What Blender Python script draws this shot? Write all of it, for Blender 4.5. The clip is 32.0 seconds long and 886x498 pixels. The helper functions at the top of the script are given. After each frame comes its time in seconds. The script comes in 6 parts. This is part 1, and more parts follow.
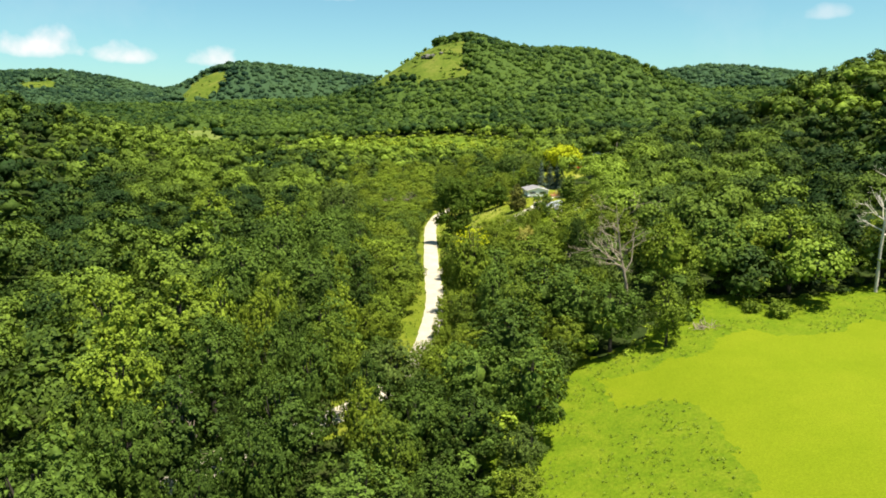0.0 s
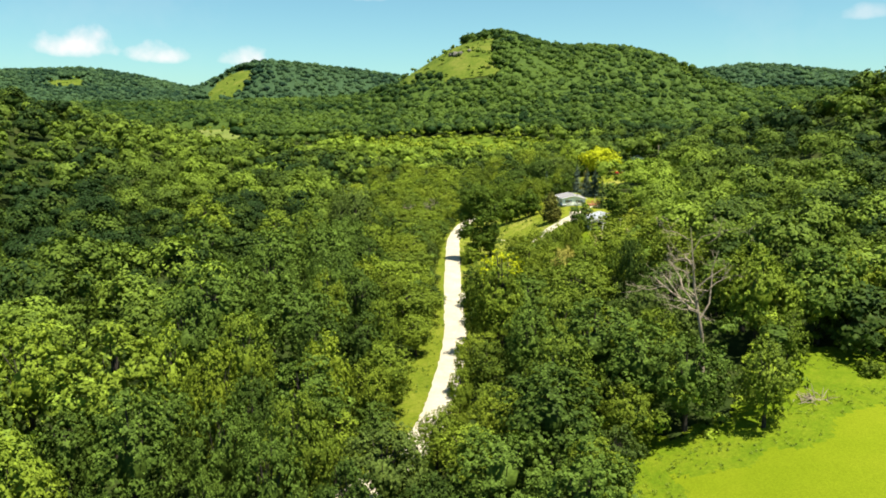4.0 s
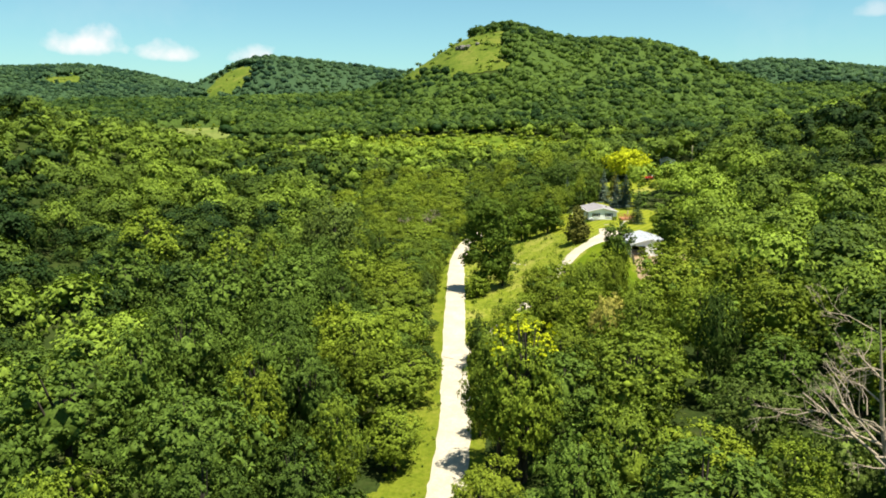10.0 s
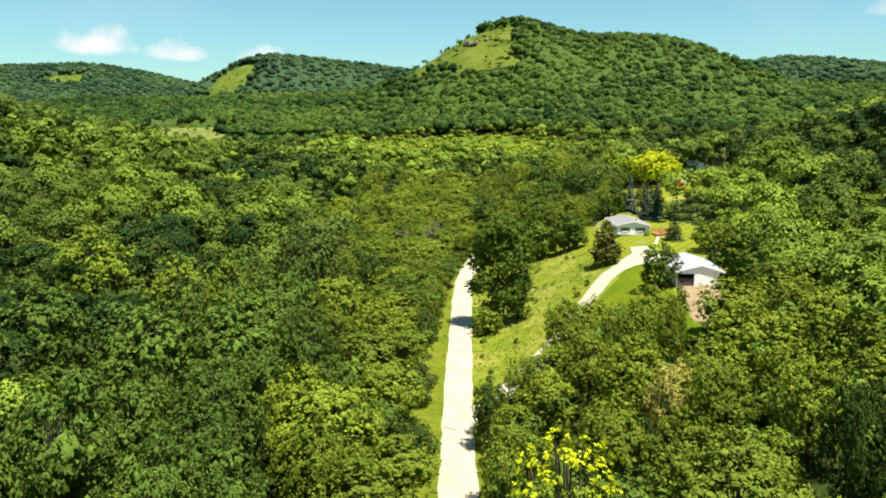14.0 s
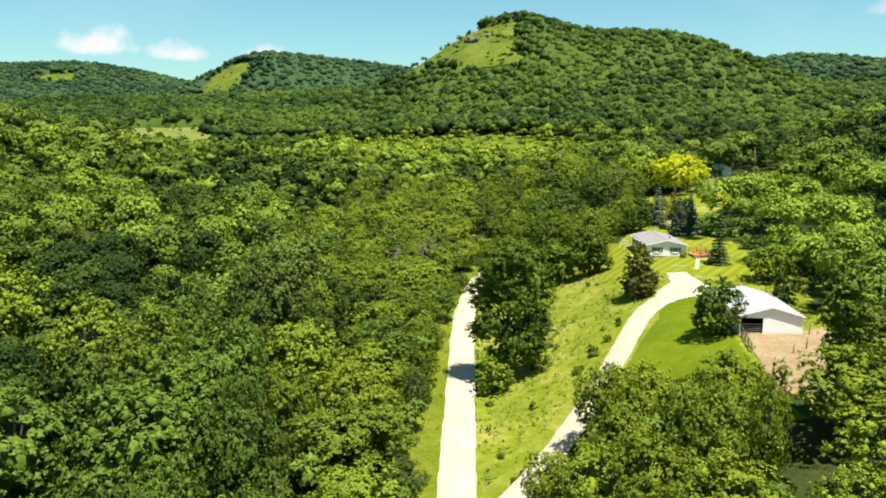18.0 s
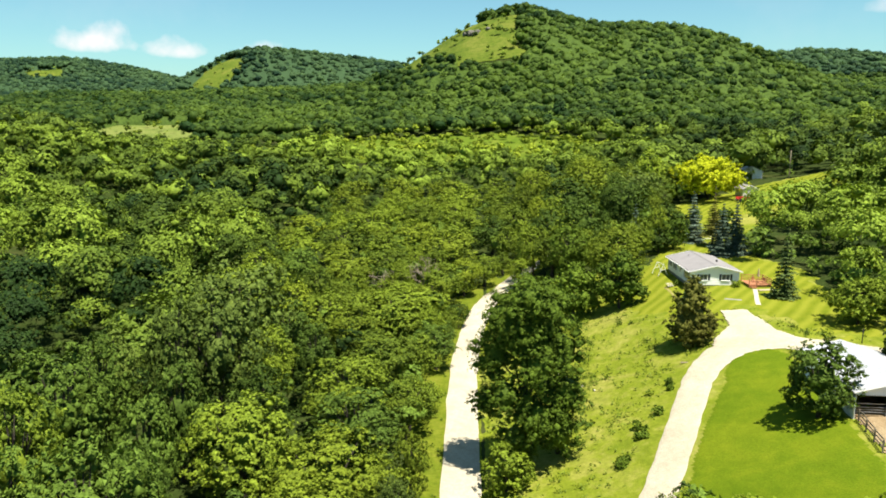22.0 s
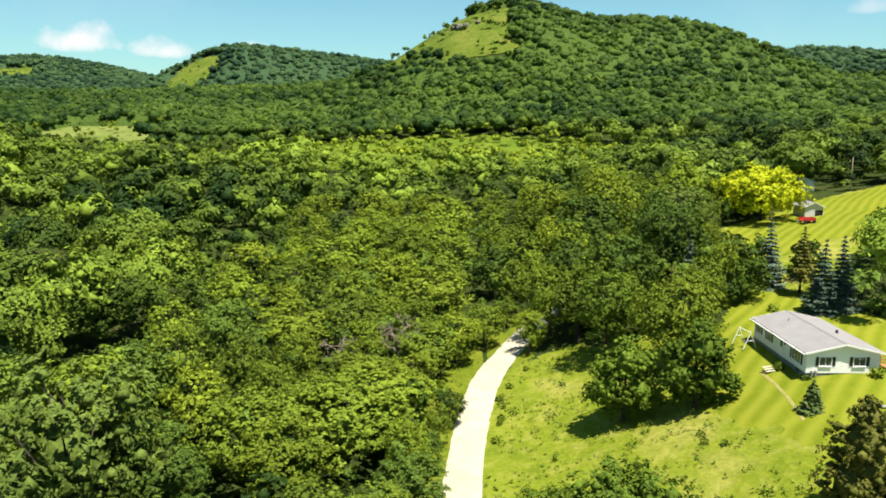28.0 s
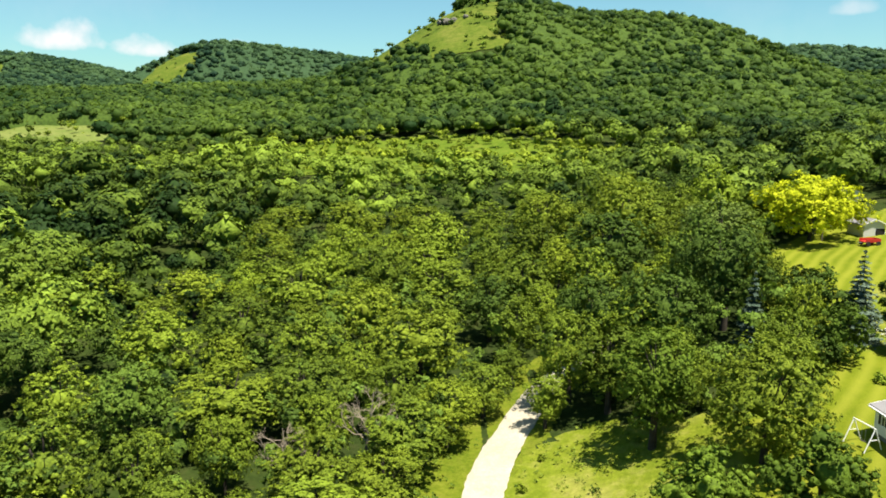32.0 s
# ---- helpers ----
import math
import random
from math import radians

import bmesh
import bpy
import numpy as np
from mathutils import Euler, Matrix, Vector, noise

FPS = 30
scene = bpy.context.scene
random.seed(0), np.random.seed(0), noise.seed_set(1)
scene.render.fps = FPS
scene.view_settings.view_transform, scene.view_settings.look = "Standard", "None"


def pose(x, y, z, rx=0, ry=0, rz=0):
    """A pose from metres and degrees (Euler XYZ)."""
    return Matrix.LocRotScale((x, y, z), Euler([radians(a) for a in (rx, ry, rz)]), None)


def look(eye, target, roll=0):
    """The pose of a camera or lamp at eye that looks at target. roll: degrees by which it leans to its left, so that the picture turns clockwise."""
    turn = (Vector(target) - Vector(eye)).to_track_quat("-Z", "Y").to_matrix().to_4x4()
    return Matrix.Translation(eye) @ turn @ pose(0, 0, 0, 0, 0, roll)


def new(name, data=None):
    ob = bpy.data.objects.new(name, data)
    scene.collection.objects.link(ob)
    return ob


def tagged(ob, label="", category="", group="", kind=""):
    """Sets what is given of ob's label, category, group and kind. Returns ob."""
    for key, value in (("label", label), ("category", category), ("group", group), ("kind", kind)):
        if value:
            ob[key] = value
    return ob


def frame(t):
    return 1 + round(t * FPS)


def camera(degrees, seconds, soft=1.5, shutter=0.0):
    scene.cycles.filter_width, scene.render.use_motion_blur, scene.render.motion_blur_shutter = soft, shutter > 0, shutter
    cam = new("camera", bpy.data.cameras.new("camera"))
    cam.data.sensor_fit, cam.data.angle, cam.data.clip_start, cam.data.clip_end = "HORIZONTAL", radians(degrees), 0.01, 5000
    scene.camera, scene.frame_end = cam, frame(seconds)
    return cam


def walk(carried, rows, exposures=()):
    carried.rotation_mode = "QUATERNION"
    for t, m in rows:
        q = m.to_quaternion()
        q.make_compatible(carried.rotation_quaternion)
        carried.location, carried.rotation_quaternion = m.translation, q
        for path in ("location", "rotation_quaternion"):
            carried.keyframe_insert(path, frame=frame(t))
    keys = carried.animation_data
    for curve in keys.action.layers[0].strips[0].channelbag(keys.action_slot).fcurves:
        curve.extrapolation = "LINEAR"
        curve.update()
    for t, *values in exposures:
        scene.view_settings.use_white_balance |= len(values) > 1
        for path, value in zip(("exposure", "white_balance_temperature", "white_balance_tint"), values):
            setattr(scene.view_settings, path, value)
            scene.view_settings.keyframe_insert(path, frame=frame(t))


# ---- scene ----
cam = camera(64.3, 32.0, soft=1.8)
PATH = [
    (0, (0.274, -1.868, 30.031), (0.276, 0.102, 29.686), -0.2),
    (0.5, (0.424, 1.547, 30.034), (0.421, 3.518, 29.69), -0.2),
    (1, (0.571, 4.959, 30.036), (0.559, 6.929, 29.693), -0.1),
    (1.5, (0.705, 8.361, 30.038), (0.684, 10.331, 29.695), -0.1),
    (2, (0.824, 11.75, 30.038), (0.795, 13.721, 29.695), -0.1),
    (2.5, (0.924, 15.128, 30.035), (0.885, 17.098, 29.692), -0.0),
    (3, (1.005, 18.498, 30.03), (0.949, 20.468, 29.687), 0.1),
    (3.5, (1.064, 21.868, 30.025), (0.993, 23.837, 29.681), 0.2),
    (5.5, (1.21, 35.37, 30.003), (1.137, 37.339, 29.658), -0.1),
    (6, (1.237, 38.756, 30.001), (1.163, 40.724, 29.654), -0.2),
    (6.5, (1.256, 42.152, 30.0), (1.184, 44.121, 29.653), -0.1),
    (7, (1.271, 45.56, 30.0), (1.196, 47.528, 29.652), -0.0),
    (7.5, (1.281, 48.98, 30.0), (1.205, 50.948, 29.65), -0.0),
    (8, (1.287, 52.412, 30.0), (1.207, 54.38, 29.65), 0.1),
    (8.5, (1.29, 55.856, 29.999), (1.206, 57.824, 29.649), 0.0),
    (9, (1.29, 59.312, 29.999), (1.204, 61.279, 29.648), -0.1),
    (9.5, (1.286, 62.781, 29.999), (1.199, 64.748, 29.65), 0.0),
    (10, (1.277, 66.26, 30.0), (1.181, 68.227, 29.65), 0.1),
    (10.5, (1.261, 69.75, 30.0), (1.16, 71.717, 29.65), 0.1),
    (11, (1.237, 73.251, 30.0), (1.136, 75.217, 29.65), 0.1),
    (11.5, (1.204, 76.76, 30.001), (1.093, 78.726, 29.65), 0.1),
    (12, (1.161, 80.278, 30.001), (1.045, 82.243, 29.65), 0.1),
    (12.5, (1.109, 83.803, 30.001), (0.991, 85.768, 29.651), 0.1),
    (13, (1.046, 87.334, 30.001), (0.926, 89.3, 29.651), 0.2),
    (13.5, (0.973, 90.871, 30.001), (0.851, 92.837, 29.65), 0.1),
    (14, (0.888, 94.413, 30.001), (0.769, 96.378, 29.65), 0.1),
    (14.5, (0.793, 97.958, 30.0), (0.674, 99.924, 29.65), 0.1),
    (16.5, (0.367, 112.148, 29.997), (0.244, 114.113, 29.646), 0.2),
    (17, (0.25, 115.694, 29.997), (0.127, 117.659, 29.645), 0.1),
    (17.5, (0.124, 119.238, 29.996), (0.003, 121.203, 29.645), 0.1),
    (18, (-0.012, 122.779, 29.996), (-0.133, 124.744, 29.644), 0.1),
    (18.5, (-0.155, 126.315, 29.996), (-0.275, 128.28, 29.644), 0.1),
    (19, (-0.304, 129.846, 29.996), (-0.422, 131.811, 29.642), 0.3),
    (19.5, (-0.46, 133.37, 29.995), (-0.579, 135.335, 29.64), 0.1),
    (20, (-0.619, 136.889, 29.994), (-0.737, 138.853, 29.637), 0.1),
    (20.5, (-0.78, 140.403, 29.993), (-0.898, 142.367, 29.635), 0.1),
    (21, (-0.942, 143.912, 29.992), (-1.061, 145.877, 29.634), 0.1),
    (21.5, (-1.103, 147.419, 29.991), (-1.22, 149.383, 29.633), 0.1),
    (22, (-1.264, 150.923, 29.99), (-1.38, 152.887, 29.631), 0.1),
    (22.5, (-1.425, 154.426, 29.989), (-1.537, 156.39, 29.63), 0.1),
    (23, (-1.588, 157.93, 29.989), (-1.698, 159.894, 29.628), 0.1),
    (23.5, (-1.754, 161.436, 29.99), (-1.863, 163.4, 29.63), 0.2),
    (24, (-1.921, 164.942, 29.991), (-2.028, 166.906, 29.632), 0.2),
    (24.5, (-2.086, 168.444, 29.993), (-2.189, 170.409, 29.635), 0.2),
    (25, (-2.247, 171.94, 29.995), (-2.345, 173.906, 29.637), 0.3),
    (25.5, (-2.4, 175.428, 29.995), (-2.491, 177.393, 29.638), 0.2),
    (27.5, (-2.99, 189.352, 29.994), (-3.073, 191.318, 29.638), 0.1),
    (28, (-3.135, 192.835, 29.994), (-3.217, 194.801, 29.636), 0.1),
    (28.5, (-3.279, 196.324, 29.995), (-3.36, 198.29, 29.636), 0.2),
    (29, (-3.421, 199.818, 29.996), (-3.5, 201.784, 29.637), 0.2),
    (29.5, (-3.558, 203.314, 29.996), (-3.634, 205.28, 29.638), 0.2),
    (30, (-3.69, 206.813, 29.997), (-3.762, 208.779, 29.638), 0.1),
    (30.5, (-3.814, 210.312, 29.997), (-3.88, 212.279, 29.639), 0.2),
    (31, (-3.934, 213.812, 29.998), (-3.993, 215.779, 29.639), 0.1),
    (31.5, (-4.051, 217.312, 29.998), (-4.102, 219.279, 29.639), 0.2),
    (32, (-4.167, 220.812, 29.999), (-4.211, 222.779, 29.64), 0.2),
]
walk(cam, [(t, look(eye, target, roll)) for t, eye, target, roll in PATH])

# ---- light ----
world = bpy.data.worlds.new("world")
scene.world = world
world.use_nodes = True
SUN_FROM = Vector((0.25, -0.21, 1.0)).normalized()
SUN_ELEV = math.asin(SUN_FROM.z)
SUN_ROT = math.atan2(SUN_FROM.x, SUN_FROM.y)


def build_world():
    nt = world.node_tree
    nt.nodes.clear()
    out = nt.nodes.new("ShaderNodeOutputWorld")
    bg = nt.nodes.new("ShaderNodeBackground")
    sky = nt.nodes.new("ShaderNodeTexSky")
    sky.sky_type = "NISHITA"
    sky.sun_disc = False
    sky.sun_elevation = SUN_ELEV
    sky.sun_rotation = SUN_ROT
    sky.air_density, sky.dust_density, sky.ozone_density = 1.0, 0.6, 1.0
    bg.inputs["Strength"].default_value = SKY_STRENGTH
    tc = nt.nodes.new("ShaderNodeTexCoord")
    sep = nt.nodes.new("ShaderNodeSeparateXYZ")
    nt.links.new(tc.outputs["Generated"], sep.inputs[0])

    def maths(op, a, b=None, c=None):
        n = nt.nodes.new("ShaderNodeMath")
        n.operation = op
        for i, v in enumerate((a, b, c)):
            if v is None:
                continue
            if isinstance(v, (int, float)):
                n.inputs[i].default_value = v
            else:
                nt.links.new(v, n.inputs[i])
        return n.outputs[0]

    az = maths("ARCTAN2", sep.outputs[0], sep.outputs[1])
    el = maths("ARCSINE", sep.outputs[2])
    noise_n = nt.nodes.new("ShaderNodeTexNoise")
    noise_n.inputs["Scale"].default_value = 34.0
    noise_n.inputs["Detail"].default_value = 5.0
    nt.links.new(tc.outputs["Generated"], noise_n.inputs["Vector"])
    total = None
    # fair-weather clouds: azimuth, elevation of the flat base, half width, height, density (degrees)
    for a, e, w, h, dens in CLOUDS:
        u = maths("DIVIDE", maths("SUBTRACT", az, radians(a)), radians(w))
        v = maths("DIVIDE", maths("SUBTRACT", el, radians(e)), radians(h))
        up = maths("MAXIMUM", v, 0.0)
        down = maths("MULTIPLY", maths("MINIMUM", v, 0.0), 2.6)
        r2 = maths("ADD", maths("MULTIPLY", u, u), maths("ADD", maths("MULTIPLY", up, up), maths("MULTIPLY", down, down)))
        val = maths("SUBTRACT", maths("ADD", 1.0, maths("MULTIPLY", maths("SUBTRACT", noise_n.outputs[0], 0.5), 2.6)), r2)
        val = maths("MULTIPLY", maths("SMOOTH_MIN", maths("MAXIMUM", maths("MULTIPLY", val, 0.75), 0.0), 1.0, 0.2), dens)
        total = val if total is None else maths("MAXIMUM", total, val)
    # thin high haze
    veil = nt.nodes.new("ShaderNodeTexNoise")
    veil.inputs["Scale"].default_value = 2.2
    veil.inputs["Detail"].default_value = 6.0
    veil.inputs["Roughness"].default_value = 0.62
    nt.links.new(tc.outputs["Generated"], veil.inputs["Vector"])
    thin = maths("MULTIPLY", maths("MAXIMUM", maths("SUBTRACT", veil.outputs[0], 0.5), 0.0), 0.7)
    total = maths("MAXIMUM", total, thin)
    mix = nt.nodes.new("ShaderNodeMix")
    mix.data_type = "RGBA"
    nt.links.new(total, mix.inputs[0])
    tone = nt.nodes.new("ShaderNodeMix")
    tone.data_type = "RGBA"
    tone.blend_type = "MULTIPLY"
    tone.inputs[0].default_value = 1.0
    nt.links.new(sky.outputs[0], tone.inputs[6])
    tone.inputs[7].default_value = SKY_TONE
    nt.links.new(tone.outputs[2], mix.inputs[6])
    mix.inputs[7].default_value = CLOUD_COLOUR
    nt.links.new(mix.outputs[2], bg.inputs["Color"])
    nt.links.new(bg.outputs[0], out.inputs[0])


SKY_STRENGTH = 0.05
SKY_TONE = (0.84, 1.23, 1.165, 1)
CLOUD_COLOUR = (9.3, 8.75, 8.65, 1)
CLOUDS = [(-28.7, 5.3, 2.75, 1.7, 0.95), (-23.6, 4.95, 2.4, 1.2, 0.9), (-17.6, 4.85, 1.8, 1.1, 0.85),
          (28.0, 7.4, 1.6, 0.8, 0.35), (-7.6, 9.6, 1.6, 0.7, 0.3)]
build_world()
sun = new("sun", bpy.data.lights.new("sun", "SUN"))
sun.data.energy = 5.0
sun.data.angle = radians(0.53)
sun.data.color = (1.0, 0.93, 0.79)
sun.matrix_world = look(SUN_FROM * 500, (0, 0, 0))
scene.view_settings.exposure = 1.29


# ---- materials ----
def node_material(name, rough=0.9, spec=0.3, metal=0.0):
    m = bpy.data.materials.new(name)
    m.use_nodes = True
    b = m.node_tree.nodes["Principled BSDF"]
    b.inputs["Roughness"].default_value = rough
    b.inputs["Metallic"].default_value = metal
    b.inputs["Specular IOR Level"].default_value = spec
    return m, m.node_tree, b


def ramp(nt, fac, stops):
    r = nt.nodes.new("ShaderNodeValToRGB")
    while len(r.color_ramp.elements) < len(stops):
        r.color_ramp.elements.new(0.5)
    for el, (p, c) in zip(r.color_ramp.elements, stops):
        el.position, el.color = p, (*c, 1)
    nt.links.new(fac, r.inputs[0])
    return r.outputs[0]


def noise_tex(nt, scale, detail=4.0, rough=0.55, space="Object", stretch=None):
    n = nt.nodes.new("ShaderNodeTexNoise")
    n.inputs["Scale"].default_value = scale
    n.inputs["Detail"].default_value = detail
    n.inputs["Roughness"].default_value = rough
    src = nt.nodes.new("ShaderNodeTexCoord").outputs[space]
    if stretch:
        mp = nt.nodes.new("ShaderNodeMapping")
        mp.inputs["Scale"].default_value = stretch
        nt.links.new(src, mp.inputs[0])
        src = mp.outputs[0]
    nt.links.new(src, n.inputs["Vector"])
    return n.outputs[0]


def mixed(nt, fac, a, b, blend="MIX"):
    n = nt.nodes.new("ShaderNodeMix")
    n.data_type = "RGBA"
    n.blend_type = blend
    for sock, v in ((n.inputs[0], fac), (n.inputs[6], a), (n.inputs[7], b)):
        if isinstance(v, (int, float)):
            sock.default_value = v
        elif isinstance(v, tuple):
            sock.default_value = (*v, 1)
        else:
            nt.links.new(v, sock)
    return n.outputs[2]


def bumped(nt, b, height, strength, distance=0.05):
    n = nt.nodes.new("ShaderNodeBump")
    n.inputs["Strength"].default_value = strength
    n.inputs["Distance"].default_value = distance
    nt.links.new(height, n.inputs["Height"])
    nt.links.new(n.outputs[0], b.inputs["Normal"])


def plain(name, colour, rough=0.7, metal=0.0, spec=0.3, grain=0.12, scale=3.0, fine=40.0, bump=0.15):
    """A surface of one colour with large stains and fine grain."""
    m, nt, b = node_material(name, rough, spec, metal)
    big = noise_tex(nt, scale, 5)
    small = noise_tex(nt, fine, 3)
    dark = tuple(c * (1 - grain * 2) for c in colour)
    light = tuple(min(1, c * (1 + grain)) for c in colour)
    c = ramp(nt, big, [(0.3, dark), (0.7, light)])
    c = mixed(nt, 0.35, c, ramp(nt, small, [(0.3, dark), (0.7, light)]))
    nt.links.new(c, b.inputs["Base Color"])
    bumped(nt, b, small, bump, 0.02)
    return m


def ground_material(name, colours, scale=0.12, fine=3.0, bump=0.6, stripes=None):
    m, nt, b = node_material(name, 1.0, 0.05)
    big = noise_tex(nt, scale, 6, 0.6)
    mid = noise_tex(nt, scale * 7, 5, 0.6)
    small = noise_tex(nt, fine, 5, 0.7)
    a, bb, c = (tuple(v * 0.84 for v in q) for q in colours)
    col = ramp(nt, big, [(0.36, a), (0.52, bb), (0.66, c)])
    col = mixed(nt, 0.45, col, ramp(nt, mid, [(0.34, a), (0.5, bb), (0.68, c)]))
    sm = ramp(nt, small, [(0.3, (0.55, 0.55, 0.55)), (0.65, (1.15, 1.15, 1.15))])
    col = mixed(nt, 0.6, col, sm, "MULTIPLY")
    if stripes:
        w = nt.nodes.new("ShaderNodeTexWave")
        w.inputs["Scale"].default_value = stripes[1]
        w.inputs["Distortion"].default_value = 4.5
        w.inputs["Detail"].default_value = 2.0
        w.inputs["Detail Scale"].default_value = 0.4
        mp = nt.nodes.new("ShaderNodeMapping")
        mp.inputs["Rotation"].default_value = (0, 0, radians(stripes[0]))
        nt.links.new(nt.nodes.new("ShaderNodeTexCoord").outputs["Object"], mp.inputs[0])
        nt.links.new(mp.outputs[0], w.inputs["Vector"])
        col = mixed(nt, mixed(nt, 1.0, (0.5, 0.5, 0.5), w.outputs[0], "MULTIPLY"), col, stripes[2])
    nt.links.new(col, b.inputs["Base Color"])
    bumped(nt, b, small, bump, 0.15)
    return m


def leaf_material(name, dark, light, translucent=0.13, spread=0.5, fine=3.5):
    """Leaves: a blend of two greens by tree, by bough and by leaf, and light shining through."""
    m, nt, b = node_material(name, 0.65, 0.07)
    dark, light = tuple(c * 0.80 for c in dark), tuple(c * 0.86 for c in light)
    info = nt.nodes.new("ShaderNodeObjectInfo")
    geo = nt.nodes.new("ShaderNodeNewGeometry")
    att = nt.nodes.new("ShaderNodeAttribute")
    att.attribute_name = "tint"
    bough = noise_tex(nt, 0.55, 3)
    f = nt.nodes.new("ShaderNodeMath")
    f.operation = "MULTIPLY_ADD"
    nt.links.new(geo.outputs["Random Per Island"], f.inputs[0])
    f.inputs[1].default_value = spread * 0.6
    g2 = nt.nodes.new("ShaderNodeMath")
    g2.operation = "MULTIPLY_ADD"
    nt.links.new(info.outputs["Random"], g2.inputs[0])
    g2.inputs[1].default_value = spread * 0.9
    g3 = nt.nodes.new("ShaderNodeMath")
    g3.operation = "MULTIPLY_ADD"
    nt.links.new(bough, g3.inputs[0])
    g3.inputs[1].default_value = spread
    g3.inputs[2].default_value = 0.5 - spread * 1.25
    nt.links.new(g3.outputs[0], g2.inputs[2])
    nt.links.new(g2.outputs[0], f.inputs[2])
    g4 = nt.nodes.new("ShaderNodeMath")
    nt.links.new(f.outputs[0], g4.inputs[0])
    nt.links.new(att.outputs["Fac"], g4.inputs[1])
    mid = tuple((p + q) / 2 for p, q in zip(dark, light))
    col = ramp(nt, g4.outputs[0], [(0.0, dark), (0.5, mid), (1.0, light)])
    grain = noise_tex(nt, fine, 3, 0.6)
    col = mixed(nt, 0.55, col, ramp(nt, grain, [(0.34, (0.42, 0.44, 0.46)), (0.60, (1.42, 1.38, 1.24))]), "MULTIPLY")
    nt.links.new(col, b.inputs["Base Color"])
    bumped(nt, b, grain, 0.35, 1.0 / fine)
    tr = nt.nodes.new("ShaderNodeBsdfTranslucent")
    nt.links.new(mixed(nt, 1.0, col, (1.25, 1.3, 0.55), "MULTIPLY"), tr.inputs[0])
    mx = nt.nodes.new("ShaderNodeMixShader")
    mx.inputs[0].default_value = translucent
    nt.links.new(b.outputs[0], mx.inputs[1])
    nt.links.new(tr.outputs[0], mx.inputs[2])
    nt.links.new(mx.outputs[0], nt.nodes["Material Output"].inputs[0])
    return m


LEAF_MID = leaf_material("leaf_green", (0.0267, 0.0525, 0.0093), (0.2469, 0.3340, 0.0287))
LEAF_LIGHT = leaf_material("leaf_yellow_green", (0.0433, 0.0736, 0.0080), (0.2710, 0.3459, 0.0282))
LEAF_DARK = leaf_material("leaf_dark_green", (0.0126, 0.0301, 0.0063), (0.1268, 0.2016, 0.0286))
LEAF_GREY = leaf_material("leaf_grey_green", (0.0201, 0.0408, 0.0086), (0.1337, 0.1903, 0.0347))
LEAF_GOLD = leaf_material("leaf_golden", (0.30, 0.37, 0.010), (0.56, 0.59, 0.017))
LEAF_OAK = leaf_material("leaf_deep_green", (0.0240, 0.0520, 0.0080), (0.1650, 0.2480, 0.0240))
LEAF_TAN = leaf_material("leaf_withered", (0.27, 0.265, 0.050), (0.47, 0.43, 0.100))
NEEDLE_BLUE = leaf_material("needle_blue", (0.045, 0.078, 0.056), (0.150, 0.205, 0.152), 0.1)
NEEDLE_GREEN = leaf_material("needle_green", (0.045, 0.082, 0.024), (0.132, 0.180, 0.052), 0.1)
NEEDLE_BROWN = leaf_material("needle_brown", (0.060, 0.072, 0.013), (0.175, 0.170, 0.032), 0.1)
WOODS = leaf_material("woods_leaf", (0.0209, 0.0458, 0.0101), (0.2060, 0.2960, 0.0330), 0.11, 0.3, 1.6)
WEED_LEAF = leaf_material("weed_leaf", (0.075, 0.134, 0.016), (0.205, 0.268, 0.037), 0.25, 0.7)
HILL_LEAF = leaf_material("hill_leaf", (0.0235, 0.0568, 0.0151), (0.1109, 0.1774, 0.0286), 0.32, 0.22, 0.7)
# bluer hill leaf: distance haze put into the colour of the farther woods
FAR_HAZE_LEAF = leaf_material("far_hill_haze_leaf", (0.0190, 0.0515, 0.0290), (0.0836, 0.1518, 0.0610), 0.32, 0.22, 0.5)
BARK = plain("bark", (0.045, 0.038, 0.028), 0.95, grain=0.3, scale=1.5, fine=14, bump=0.6)
PALE_WOOD = plain("pale_bare_wood", (0.52, 0.47, 0.40), 0.9, grain=0.15, scale=2, fine=25, bump=0.4)
DEADWOOD = plain("bleached_wood", (0.27, 0.222, 0.162), 0.9, grain=0.2, scale=2, fine=25, bump=0.4)
TRACK = ground_material("worn_grass", ((0.22, 0.21, 0.05), (0.29, 0.26, 0.09), (0.34, 0.30, 0.13)), 0.3, 5.0, 0.5)
MEADOW = ground_material("meadow_grass", ((0.1094, 0.1505, 0.0109), (0.1687, 0.2052, 0.0164), (0.2987, 0.2827, 0.0707)), 0.09, 2.2)
DRY = ground_material("dry_pale_field", ((0.10, 0.145, 0.028), (0.155, 0.19, 0.045), (0.215, 0.22, 0.075)), 0.05, 0.5, 0.9)
LAWN = ground_material("mown_lawn", ((0.112, 0.148, 0.0080), (0.145, 0.178, 0.0105), (0.180, 0.202, 0.0145)), 0.08, 6.0, 0.3, (38, 0.15, (0.212, 0.220, 0.0256)))
GREEN_LAWN = ground_material("green_lawn", ((0.074, 0.122, 0.0045), (0.100, 0.148, 0.0060), (0.145, 0.180, 0.0085)), 0.09, 6.0, 0.3)
HAY = ground_material("hay_field", ((0.132, 0.180, 0.0054), (0.152, 0.197, 0.0068), (0.172, 0.208, 0.0086)), 0.03, 5.0, 0.25)
WEEDS = ground_material("weedy_grass", ((0.082, 0.142, 0.0056), (0.122, 0.178, 0.0074), (0.160, 0.202, 0.0120)), 0.3, 3.0, 0.8)
